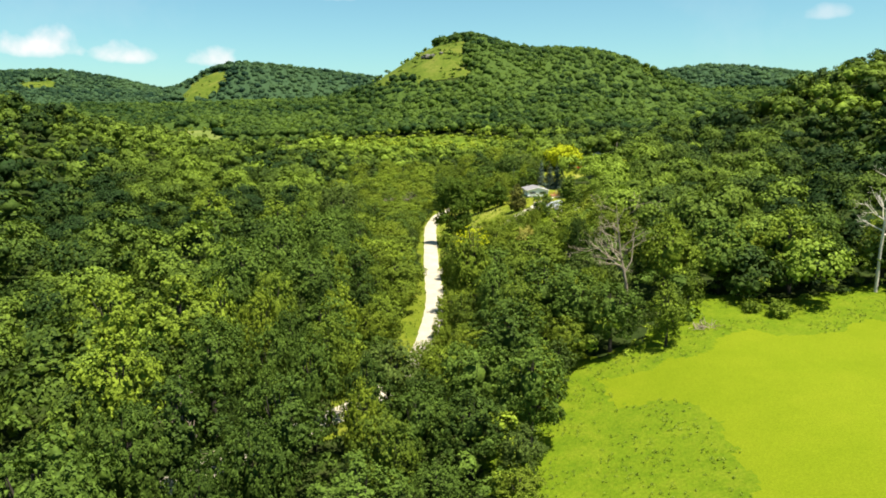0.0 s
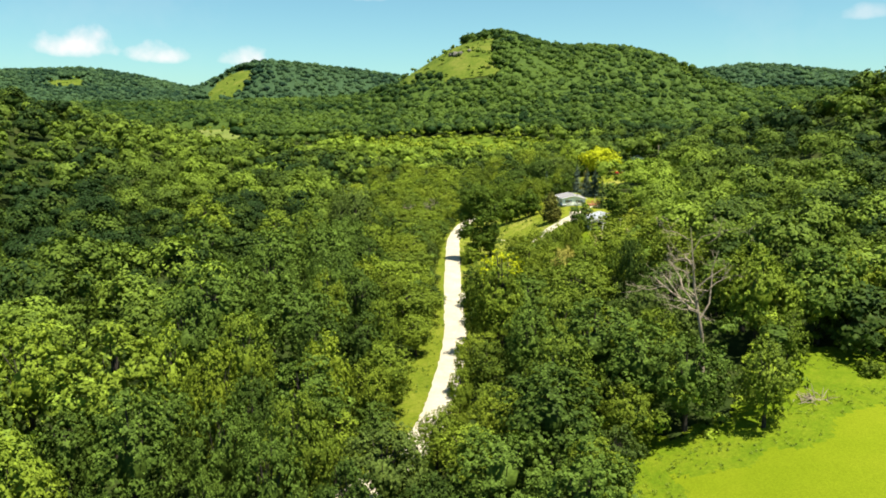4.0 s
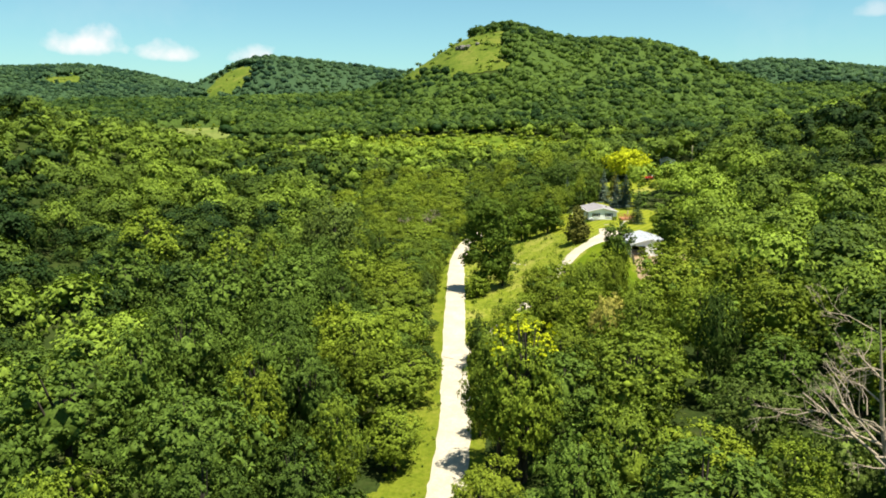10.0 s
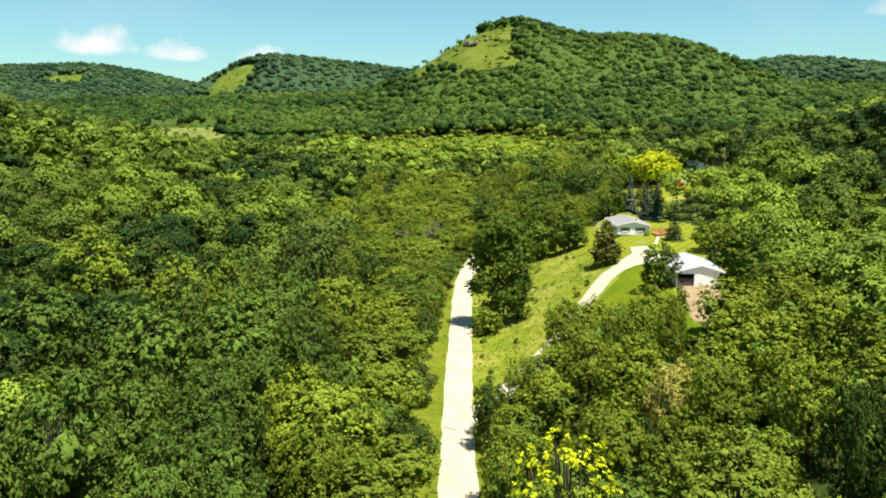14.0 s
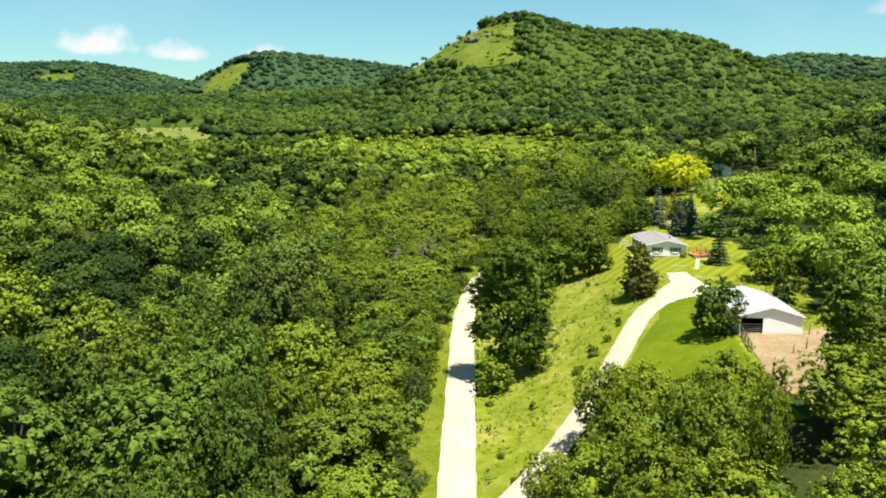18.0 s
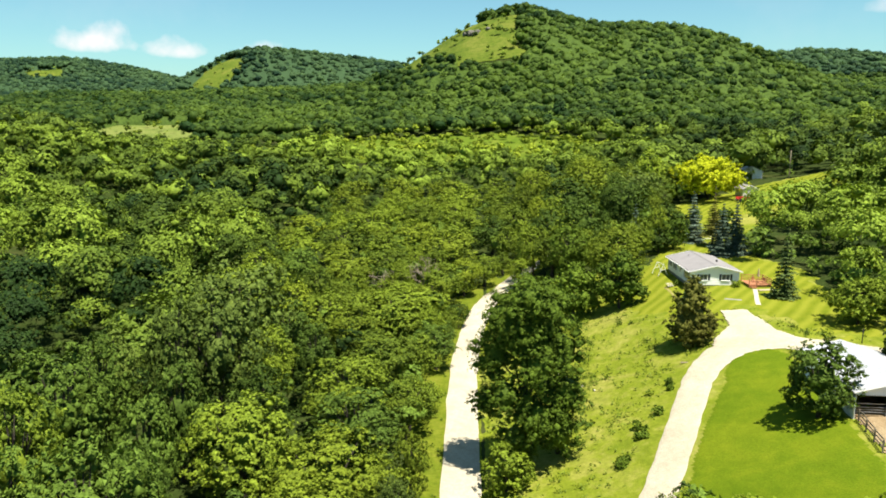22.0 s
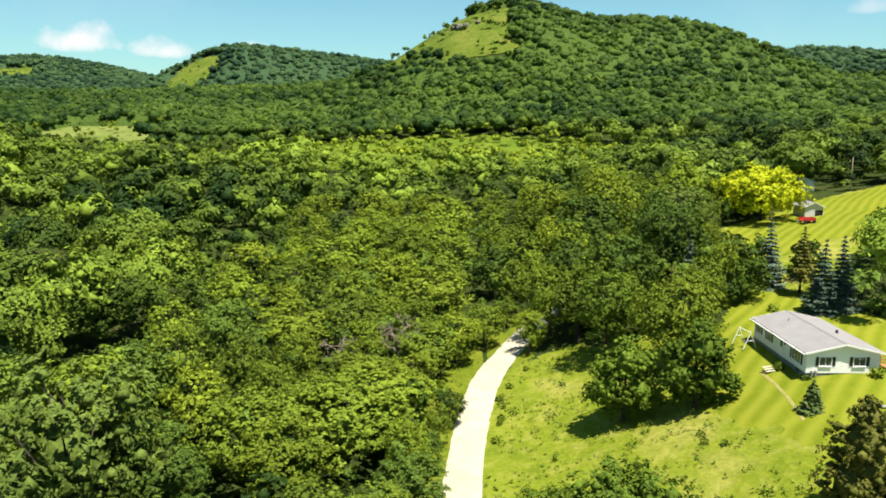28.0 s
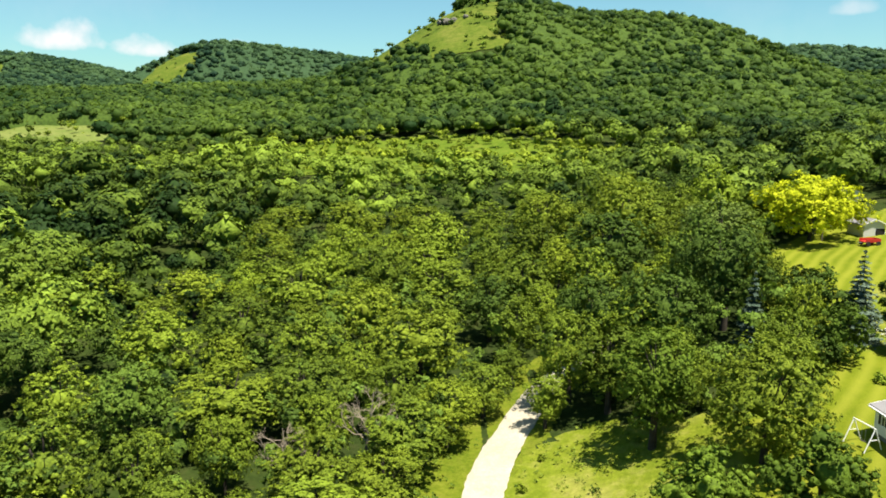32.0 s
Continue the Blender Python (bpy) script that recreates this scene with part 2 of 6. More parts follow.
VERGE = ground_material("verge_grass", ((0.080, 0.120, 0.0080), (0.132, 0.164, 0.0128), (0.188, 0.200, 0.0280)), 0.2, 3.0, 0.8)
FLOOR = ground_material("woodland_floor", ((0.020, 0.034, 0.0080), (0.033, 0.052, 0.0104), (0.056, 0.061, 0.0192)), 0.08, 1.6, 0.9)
OLD_FIELD = ground_material("old_field_grass", ((0.066, 0.118, 0.010), (0.108, 0.160, 0.014), (0.165, 0.190, 0.030)), 0.09, 2.2)
PRAIRIE = ground_material("dry_prairie", ((0.046, 0.084, 0.010), (0.100, 0.138, 0.017), (0.160, 0.174, 0.033)), 0.05, 0.6, 0.9)
GRAVEL = ground_material("limestone_gravel", ((0.40, 0.355, 0.265), (0.47, 0.425, 0.325), (0.54, 0.495, 0.39)), 0.25, 8.0, 0.5)
DIRT = ground_material("bare_dirt", ((0.22, 0.155, 0.085), (0.30, 0.222, 0.13), (0.37, 0.295, 0.18)), 0.3, 5.0, 0.7)
ROCK = plain("limestone_rock", (0.13, 0.125, 0.105), 0.95, grain=0.3, scale=0.4, fine=3, bump=0.8)


# ---- helpers of this scene ----
def smooth01(a, b, x):
    t = np.clip((np.asarray(x, float) - a) / (b - a), 0, 1)
    return t * t * (3 - 2 * t)


def ridge(x, y, ax, ay, bx, by, ha, hb, w, p=2.0):
    dx, dy = bx - ax, by - ay
    t = np.clip(((x - ax) * dx + (y - ay) * dy) / (dx * dx + dy * dy), 0, 1)
    d = np.hypot(x - ax - t * dx, y - ay - t * dy)
    return (ha + (hb - ha) * t) * np.exp(-(d / w) ** p)


VALLEY_Y = [-200, 60, 110, 217, 280, 340, 420, 500, 560, 640, 5000]
VALLEY_Z = [-6, -3.5, -1.2, 1.6, 2.6, 5, 8, 12, 16, 18, 22]
CREST_X = [-320, -230, -130, -96, -72, -56, -40, -16, 8, 32, 64, 88, 144, 180, 205, 235, 264, 300, 350, 460, 560]
CREST_H = [30, 32, 36, 44, 62, 72, 83, 97, 105, 109, 100, 92.5, 91.5, 88.5, 82.5, 71, 56, 42, 32, 28, 10]


def ground_z(x, y):
    """Height of the land: a rising valley floor, sunk along the road, a bench on the right and the hills around."""
    x, y = np.asarray(x, float), np.asarray(y, float)
    v = sum(np.interp(y + d, VALLEY_Y, VALLEY_Z) for d in (-14, -7, 0, 7, 14)) / 5
    sunk = (8 + 2.2 * smooth01(120, 190, y)) * (1 - smooth01(-2, 48 - 10 * smooth01(120, 180, y), x))
    v = v - sunk * smooth01(-170, -80, x) * (1 - smooth01(310, 470, y))
    v = v + smooth01(20, 110, x) * smooth01(215, 360, y) * 2 * (1 - smooth01(480, 600, y))
    crest = sum(np.interp(x + d, CREST_X, CREST_H) for d in (-12, 0, 12)) / 3
    dy = (845 - y) / np.where(y < 845, np.interp(x, [120, 220], [190, 150]), 230)
    hills = [crest * np.exp(-np.abs(dy) ** 2.3),
             ridge(x, y, -325, 1230, -60, 1330, 110, 84, 165, 2.2),
             ridge(x, y, -815, 1510, -1100, 1460, 119, 108, 340),
             ridge(x, y, -560, 1900, 300, 1900, 118, 118, 330),
             ridge(x, y, 430, 1150, 900, 1250, 95, 62, 260),
             ridge(x, y, 240, -200, 240, 320, 46, 43, 95),
             ridge(x, y, 240, 320, 350, 600, 43, 36, 100),
             ridge(x, y, -330, -200, -330, 300, 62, 52, 140),
             ridge(x, y, -330, 300, -420, 480, 52, 26, 150)]
    s = sum(np.maximum(a, 1e-4) ** 3 for a in hills)
    return v + s ** (1 / 3)


def gz(x, y):
    return float(ground_z(x, y))


def inside(poly, x, y):
    x, y = np.asarray(x, float), np.asarray(y, float)
    r = np.zeros(np.broadcast(x, y).shape, bool)
    for (x0, y0), (x1, y1) in zip(poly, poly[1:] + poly[:1]):
        if y0 == y1:
            continue
        r ^= ((y0 > y) != (y1 > y)) & (x < (x1 - x0) * (y - y0) / (y1 - y0) + x0)
    return r


def line_distance(line, x, y):
    x, y = np.asarray(x, float), np.asarray(y, float)
    best = np.full(np.broadcast(x, y).shape, 1e9)
    for (ax, ay), (bx, by) in zip(line, line[1:]):
        dx, dy = bx - ax, by - ay
        t = np.clip(((x - ax) * dx + (y - ay) * dy) / (dx * dx + dy * dy), 0, 1)
        best = np.minimum(best, np.hypot(x - ax - t * dx, y - ay - t * dy))
    return best


def mesh_from(name, verts, faces, materials, smooth=False, slots=None, tint=None):
    """A mesh from an array of vertices and an array of faces with equal corner counts."""
    verts, faces = np.asarray(verts, np.float32), np.asarray(faces, np.int32)
    me = bpy.data.meshes.new(name)
    n, k = faces.shape
    me.vertices.add(len(verts))
    me.vertices.foreach_set("co", verts.ravel())
    me.loops.add(n * k)
    me.loops.foreach_set("vertex_index", faces.ravel())
    me.polygons.add(n)
    me.polygons.foreach_set("loop_start", np.arange(n, dtype=np.int32) * k)
    me.polygons.foreach_set("loop_total", np.full(n, k, np.int32))
    for m in materials:
        me.materials.append(m)
    if slots is not None:
        me.polygons.foreach_set("material_index", np.asarray(slots, np.int32))
    if smooth:
        me.polygons.foreach_set("use_smooth", np.ones(n, bool))
    if tint is not None:
        att = me.attributes.new("tint", "FLOAT", "POINT")
        att.data.foreach_set("value", np.asarray(tint, np.float32))
    me.update()
    me.validate()
    return me


def part(name, bm, material, parent=None, label=""):
    """Links a bmesh as one mesh object, under a thing or a part."""
    me = bpy.data.meshes.new(name)
    bm.to_mesh(me)
    bm.free()
    me.materials.append(material)
    ob = new(name, me)
    ob.parent = parent
    return tagged(ob, label=label)


def box_bm(x0, x1, y0, y1, z0, z1, bevel=0.0, m=None):
    bm = bmesh.new()
    bmesh.ops.create_cube(bm, size=1.0)
    for v in bm.verts:
        v.co = Vector(((x0 + x1) / 2 + v.co.x * (x1 - x0), (y0 + y1) / 2 + v.co.y * (y1 - y0), (z0 + z1) / 2 + v.co.z * (z1 - z0)))
    if bevel:
        bmesh.ops.bevel(bm, geom=bm.edges[:], offset=bevel, segments=1, affect="EDGES")
    if m is not None:
        bm.transform(m)
    return bm


def add_box(bm, x0, x1, y0, y1, z0, z1, m=None):
    r = bmesh.ops.create_cube(bm, size=1.0)
    for v in r["verts"]:
        v.co = Vector(((x0 + x1) / 2 + v.co.x * (x1 - x0), (y0 + y1) / 2 + v.co.y * (y1 - y0), (z0 + z1) / 2 + v.co.z * (z1 - z0)))
        if m is not None:
            v.co = m @ v.co


def prism_bm(profile, y0, y1):
    """An upright profile of (x, z) drawn from y0 to y1."""
    bm = bmesh.new()
    a = [bm.verts.new((x, y0, z)) for x, z in profile]
    b = [bm.verts.new((x, y1, z)) for x, z in profile]
    bm.faces.new(a)
    bm.faces.new(b[::-1])
    for i in range(len(a)):
        j = (i + 1) % len(a)
        bm.faces.new((a[j], a[i], b[i], b[j]))
    bmesh.ops.recalc_face_normals(bm, faces=bm.faces[:])
    return bm


def tube(points, radii, sides=6):
    """Vertices and quads of a tapering tube along points."""
    vs, fs = [], []
    pts = [np.asarray(p, float) for p in points]
    for i, p in enumerate(pts):
        d = pts[min(i + 1, len(pts) - 1)] - pts[max(i - 1, 0)]
        d = d / (np.linalg.norm(d) + 1e-9)
        a = np.cross(d, (0.13, 0.97, 0.21))
        a /= np.linalg.norm(a) + 1e-9
        b = np.cross(d, a)
        for k in range(sides):
            t = 2 * math.pi * k / sides
            vs.append(p + radii[i] * (math.cos(t) * a + math.sin(t) * b))
        if i:
            o = (i - 1) * sides
            for k in range(sides):
                j = (k + 1) % sides
                fs.append((o + k, o + j, o + sides + j, o + sides + k))
    return vs, fs


def joined(pieces):
    vs, fs, n = [], [], 0
    for v, f in pieces:
        v = np.asarray(v)
        vs.append(v)
        fs.append(np.asarray(f) + n)
        n += len(v)
    return np.concatenate(vs), np.concatenate(fs)


# ---- the land ----
def axis(spans):
    out = []
    for a, b, step in spans:
        out += list(np.arange(a, b, step))
    return np.array(out + [spans[-1][1]])


def build_ground():
    xs = axis([(-4300, -1300, 150), (-1300, -300, 25), (-300, -110, 10), (-100, 100, 3.6), (100, 120, 10), (120, 300, 10), (300, 1300, 25), (1300, 4300, 150)])
    ys = axis([(-900, -40, 40), (-40, 300, 3.5), (300, 1000, 9), (1000, 2100, 25), (2100, 4600, 125)])
    X, Y = np.meshgrid(xs, ys)
    V = np.stack([X, Y, ground_z(X, Y)], -1).reshape(-1, 3)
    ny, nx = X.shape
    i = (np.arange(ny - 1)[:, None] * nx + np.arange(nx - 1)[None]).ravel()
    F = np.stack([i, i + 1, i + nx + 1, i + nx], 1)
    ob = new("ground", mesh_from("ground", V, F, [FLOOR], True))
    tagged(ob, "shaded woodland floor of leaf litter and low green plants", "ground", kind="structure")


def patch(name, where, bounds, step, lift, material, label, category, ragged=0.0, jit=0.3, edge=None):
    """A sheet laid a hand over the land wherever where(x, y) holds."""
    x0, x1, y0, y1 = bounds
    xs, ys = np.arange(x0, x1 + step, step), np.arange(y0, y1 + step, step)
    X, Y = np.meshgrid(xs, ys)
    rng = np.random.default_rng(7)
    cx, cy = (X[:-1, :-1] + step / 2).ravel(), (Y[:-1, :-1] + step / 2).ravel()
    wx = ragged * (1.6 * np.sin(cx * 0.61 + 1.3 * np.sin(cy * 0.47)) + 1.1 * np.sin(cy * 1.13 + 2) + rng.normal(0, 0.5, cx.shape))
    wy = ragged * (1.6 * np.sin(cy * 0.53 + 1.1 * np.sin(cx * 0.71)) + 1.1 * np.sin(cx * 1.27 + 1) + rng.normal(0, 0.5, cx.shape))
    keep = where(cx + wx, cy + wy)
    ny, nx = X.shape
    i = (np.arange(ny - 1)[:, None] * nx + np.arange(nx - 1)[None]).ravel()[keep]
    F = np.stack([i, i + 1, i + nx + 1, i + nx], 1)
    used = np.unique(F)
    back = np.full(nx * ny, -1)
    back[used] = np.arange(len(used))
    jx = X.ravel()[used] + rng.uniform(-jit, jit, len(used)) * step
    jy = Y.ravel()[used] + rng.uniform(-jit, jit, len(used)) * step
    rim = np.bincount(F.ravel(), minlength=nx * ny)[used] < 4
    V = np.stack([jx, jy, ground_z(jx, jy) + np.where(rim, lift if edge is None else edge, lift)], 1)
    ob = new(name, mesh_from(name, V, back[F], [material], True))
    return tagged(ob, label, category, kind="structure")


def ribbon(name, line, widths, lift, material, label, crown=0.06, category="road"):
    """A gravel lane along a smoothed line, a little higher along its middle, with sloping edges."""
    pts = np.array(line, float)
    w = np.array(widths, float)
    for _ in range(3):
        q = np.empty((2 * len(pts) - 2, 2))
        qw = np.empty(2 * len(pts) - 2)
        q[0::2], q[1::2] = pts[:-1] * 0.75 + pts[1:] * 0.25, pts[:-1] * 0.25 + pts[1:] * 0.75
        qw[0::2], qw[1::2] = w[:-1] * 0.75 + w[1:] * 0.25, w[:-1] * 0.25 + w[1:] * 0.75
        pts, w = np.vstack([pts[:1], q, pts[-1:]]), np.concatenate([w[:1], qw, w[-1:]])
    d = np.gradient(pts, axis=0)
    d /= np.linalg.norm(d, axis=1)[:, None] + 1e-9
    n = np.stack([d[:, 1], -d[:, 0]], 1)
    rng = np.random.default_rng(3)
    offs, hs = [-0.56, -0.5, -0.27, 0, 0.27, 0.5, 0.56], [-0.06, 0.0, 0.4 * crown, crown, 0.4 * crown, 0.0, -0.06]
    V = []
    for p, nn, ww in zip(pts, n, w):
        wl = ww * (1 + rng.normal(0, 0.035))
        for o, h in zip(offs, hs):
            x, y = p + nn * o * wl
            V.append((x, y, gz(x, y) + lift + h))
    k = len(offs)
    F = [(i * k + j, i * k + j + 1, (i + 1) * k + j + 1, (i + 1) * k + j) for i in range(len(pts) - 1) for j in range(k - 1)]
    ob = new(name, mesh_from(name, V, F, [material], True))
    return tagged(ob, label, category, kind="structure")


ROAD = [(-150, -40), (-90, 10), (-50, 50), (-30, 74), (-16, 89), (-9, 98), (-5.8, 104.5), (-4.1, 110.5), (-3.1, 116), (-2.5, 122), (-1.9, 131), (-1.5, 141), (-1.3, 152), (-1.5, 161.5), (-2.3, 178), (-2.8, 194),
        (-3.2, 211), (-3.8, 236), (-4.2, 256), (-3.6, 266), (-3.0, 274.6), (-2.1, 281.7), (-1.2, 287.7), (0.4, 294), (2.6, 299.3), (5, 305.4), (7.3, 309.6), (12, 315), (17, 318.6)]
ROAD_W = [3.75] * 27 + [3.2] * 2
DRIVE = [(-3.0, 180), (1.5, 188), (7, 196.5), (11.4, 204.8), (14.6, 211), (18, 218.3), (21.2, 225.5), (25.2, 234.4), (29.6, 239), (34.7, 240), (40, 237), (47, 234)]
DRIVE_W = [2.9, 3.0, 2.8, 3.0, 3.1, 3.1, 3.1, 3.5, 4.8, 5.2, 4.2, 3.2]
FIELD = [(60, -60), (6, 10), (7.1, 46.5), (8.7, 66.6), (10.6, 77.9), (13.6, 85.4), (17.7, 91.8), (18.6, 97.9), (26.9, 97.5), (35.7, 99.6), (39.3, 106.7), (46.6, 118.1), (61, 111), (69, 115), (78, 118), (96, 112), (108, 90), (120, -60)]
YARD = [(-1.9, 183), (1.8, 189.6), (6.3, 198.4), (14.5, 202.6), (21.9, 207.3), (31.7, 199.5), (36.1, 194.2), (45, 204), (49, 216), (48, 230), (54, 240), (57, 252), (53, 262), (55, 276), (50, 290), (54, 302), (60, 314), (70, 324), (84, 336), (104, 352), (122, 366), (112, 384), (84, 372), (62, 356), (49, 345), (43, 332), (38.5, 318), (36.1, 306.2), (34.3, 293.6), (31.8, 286.5), (24.4, 289.4), (17.3, 291.8), (11.1, 297.3), (5.1, 294.4), (-0.3, 286.5), (-2.6, 264.7), (-1.2, 228.8)]
FAR_MEADOW = [(-122, 506), (-100, 486), (-66, 476), (-30, 466), (20, 466), (44, 476), (60, 492), (62, 515), (36, 536), (0, 550), (-50, 546), (-96, 532), (-126, 516)]
LEFT_FIELD = [(-250, 560), (-180, 548), (-174, 608), (-205, 630), (-254, 628)]


def grown(poly, k):
    cx, cy = sum(p[0] for p in poly) / len(poly), sum(p[1] for p in poly) / len(poly)
    return [(cx + (x - cx) * k, cy + (y - cy) * k) for x, y in poly]


GLADE = [(-9.6, 124), (-4, 118), (-4, 140), (-7, 141), (-9.8, 134)]
LAWN_FOOT = [(14.5, 205.6), (22.3, 196.9), (38, 187), (42, 206), (16.7, 219)]
DEAD_STAND = [(26, 101), (36, 101), (37, 115), (29, 115)]
BEND = [(1, 268), (12, 270), (14, 284), (10, 295), (3, 300), (-1, 288)]
SHED_VIEW = [(50, 298), (60, 298), (82, 345), (92, 378), (84, 384), (66, 350)]


def near_road(x, y, left, right):
    """Within the road's cleared strip."""
    pts = np.array(ROAD)
    c = np.interp(y, pts[:, 1], pts[:, 0])
    d = line_distance(ROAD, x, y)
    return np.where(np.asarray(x) < c, d < left, d < right)


def prairie(x, y):
    """The bare, dry slopes of the hills."""
    wob = 6 * np.sin(x * 0.13) + 5 * np.sin(y * 0.09 + x * 0.05) + 7 * np.sin(y * 0.21 + 1.7 * np.sin(x * 0.11)) + 4 * np.sin(x * 0.37 + y * 0.31)
    a = (y > 682 - 0.72 * x + wob) & (y < 850 + 60 * (x < -8)) & (x < 26 + 0.06 * (y - 720) + wob * 0.6) & (x > -96 + 0.05 * (y - 720))
    a &= ~((y > 790 + wob) & (x > 2 + wob))
    b = ((x + 372) / 32) ** 2 + ((y - 1128 + wob) / 62) ** 2 < 1
    c = ((x - 222) / 9) ** 2 + ((y - 790 + wob) / 40) ** 2 < 1
    d = ((x + 745) / 50) ** 2 + ((y - 1330 + wob) / 60) ** 2 < 0.5
    return a | b | c | d


def clearing(x, y):
    r = near_road(x, y, np.where(np.asarray(y) > 225, 3.6, np.where(np.asarray(y) < 101, 2.0, 4.5)) + 1.1 * np.sin(np.asarray(y) * 0.11), np.where(np.asarray(y) < 101, 1.8, 3.2)) & (np.asarray(y) < 320)
    r |= line_distance(DRIVE[:6], x, y) < 4.0
    r |= inside(FIELD, x, y) | inside(YARD, x, y) | prairie(x, y) | inside(LEFT_FIELD, x, y)
    r |= inside(GLADE, x, y) | inside(LAWN_FOOT, x, y) | inside(SHED_VIEW, x, y) | inside(BEND, x, y) | inside(DEAD_STAND, x, y)
    r |= (np.asarray(y) < -20) & (np.abs(x) < 60)
    return r


build_ground()
patch("meadow", lambda x, y: inside(YARD, x, y), (-6, 125, 178, 388), 1.0, 0.08, MEADOW, "rough sunlit meadow grass beside the gravel road", "meadow", 0.3)
patch("verge", lambda x, y: (near_road(x, y, 6.6, 4.1) | inside(GLADE, x, y)) & (y < 322), (-16, 26, -60, 322), 0.5, 0.05, VERGE, "strip of bright mown grass along the gravel road", "grass verge", 0.25)
patch("hay_field", lambda x, y: inside(FIELD, x, y), (0, 125, -60, 126), 1.0, 0.10, HAY, "smooth bright yellow-green mown hay field at the wood's edge", "field", 0.3)


def weedy(x, y):
    w = 2.5 * np.sin(x * 0.31) + 2 * np.sin(y * 0.27 + 1)
    edge = (line_distance(FIELD[2:17], x, y) < 4.5) & ~near_road(x, y, 4, 3)
    return edge | inside(FIELD, x, y) & ((x < 28 + 0.06 * y + w * 0.8) & (y < 84) & (y > 40) | (y > 98 + w + 0.12 * (x - 40)) | (x < 23) & (y < 100))


patch("weed_strip", weedy, (0, 116, 20, 128), 0.6, 0.14, WEEDS, "taller mottled weeds along the edge of the hay field", "weeds", 0.45, 0.3, 0.1)
LAWN_POLY = [(20, 272.5), (26, 255.3), (28.5, 246.5), (31.8, 246.6), (33.4, 250.9), (34.3, 254.6), (38, 254), (41, 246), (46, 240), (54, 246), (53, 262), (55, 276), (50, 290), (40, 300), (33.4, 292.8), (30.9, 285.9), (22.7, 288.9)]
patch("lawn", lambda x, y: inside(LAWN_POLY, x, y), (15, 60, 238, 312), 0.8, 0.11, LAWN, "striped sunny mown lawn round the white house", "lawn", 0.6, 0.3, 0.075)
GREEN_POLY = [(17.2, 211.4), (19.5, 202.3), (27.5, 193), (32.5, 191.2), (32.5, 201.2), (32.6, 207.2), (33.8, 215.7), (34.3, 222.6), (35.6, 234.2), (34.5, 237.4), (32.6, 238.4), (29.6, 237.4), (28, 233.3), (25.1, 226.9), (21, 219.2)]
patch("green_lawn", lambda x, y: inside(GREEN_POLY, x, y), (12, 40, 187, 243), 0.25, 0.15, GREEN_LAWN, "deep green mown lawn inside the bend of the drive", "lawn", 0.1, 0.1, 0.09)
DIRT_POLY = [(34.6, 218), (34.5, 213.5), (33.6, 206.8), (32.5, 200.7), (32.2, 197.3), (36.1, 197.2), (41, 205), (45.5, 214), (46, 219), (43, 218)]
patch("dirt_yard", lambda x, y: inside(DIRT_POLY, x, y), (28, 50, 190, 224), 0.3, 0.16, DIRT, "trampled bare brown dirt yard before the white barn", "dirt yard", 0.12, 0.15)
UPPER = [(41, 318), (47, 316), (56, 322), (70, 330), (90, 345), (118, 366), (110, 382), (84, 370), (64, 356), (50, 344), (44, 332)]
patch("upper_lawn", lambda x, y: inside(UPPER, x, y), (38, 122, 312, 386), 0.8, 0.11, LAWN, "sloping mown lawn below the far sheds", "lawn", 0.3)
patch("far_meadow", lambda x, y: inside(grown(FAR_MEADOW, 1.14), x, y), (-180, 100, 400, 620), 2.0, 0.3, OLD_FIELD, "bright open old field with scattered shrubs at the hill's foot", "meadow", 1.5)
patch("left_field", lambda x, y: inside(grown(LEFT_FIELD, 1.06), x, y), (-300, -140, 510, 660), 3.0, 0.4, DRY, "pale green clearing far up the valley", "meadow", 1.5)
patch("hill_prairie", prairie, (-800, 250, 690, 1400), 3.0, 0.6, PRAIRIE, "dry grassy open slopes on the wooded hills", "hillside", 2.0)
ribbon("gravel_road", ROAD, ROAD_W, 0.12, GRAVEL, "narrow sunlit white limestone gravel road through the woods")
ribbon("gravel_drive", DRIVE, DRIVE_W, 0.20, GRAVEL, "curving pale gravel drive from the road to the barn", category="driveway")
PARK = [(29.7, 243.1), (32.8, 246.8), (33.6, 253.6), (36.8, 252.9), (37.4, 247), (37.4, 243.3), (39, 240), (43, 238.6), (47, 236), (47, 233), (40, 234.4), (36.3, 236.7), (33.9, 238.3), (30.5, 238.8), (28.4, 241)]
patch("gravel_parking", lambda x, y: inside(PARK, x, y), (24, 48, 230, 258), 0.25, 0.23, GRAVEL, "wide pale gravel parking place before the white house", "driveway", 0.06, 0.1)


# ---- trees ----
def cards(rng, centres, normals, size, aspect=0.62, jitter=0.5):
    """Small leaf blades at centres, facing roughly along normals."""
    n = len(centres)
    nn = normals + rng.normal(0, jitter, (n, 3))
    nn /= np.linalg.norm(nn, axis=1)[:, None] + 1e-9
    t = np.cross(nn, rng.normal(0, 1, (n, 3)))
    t /= np.linalg.norm(t, axis=1)[:, None] + 1e-9
    b = np.cross(nn, t)
    s = size * rng.uniform(0.65, 1.35, (n, 1))
    V = np.empty((n, 3, 3))
    V[:, 0] = centres - t * s - nn * s * 0.2
    V[:, 1] = centres + t * s * 0.7 - b * s * aspect
    V[:, 2] = centres + t * s * 0.7 + b * s * aspect
    return V.reshape(-1, 3), np.arange(n * 3).reshape(n, 3)


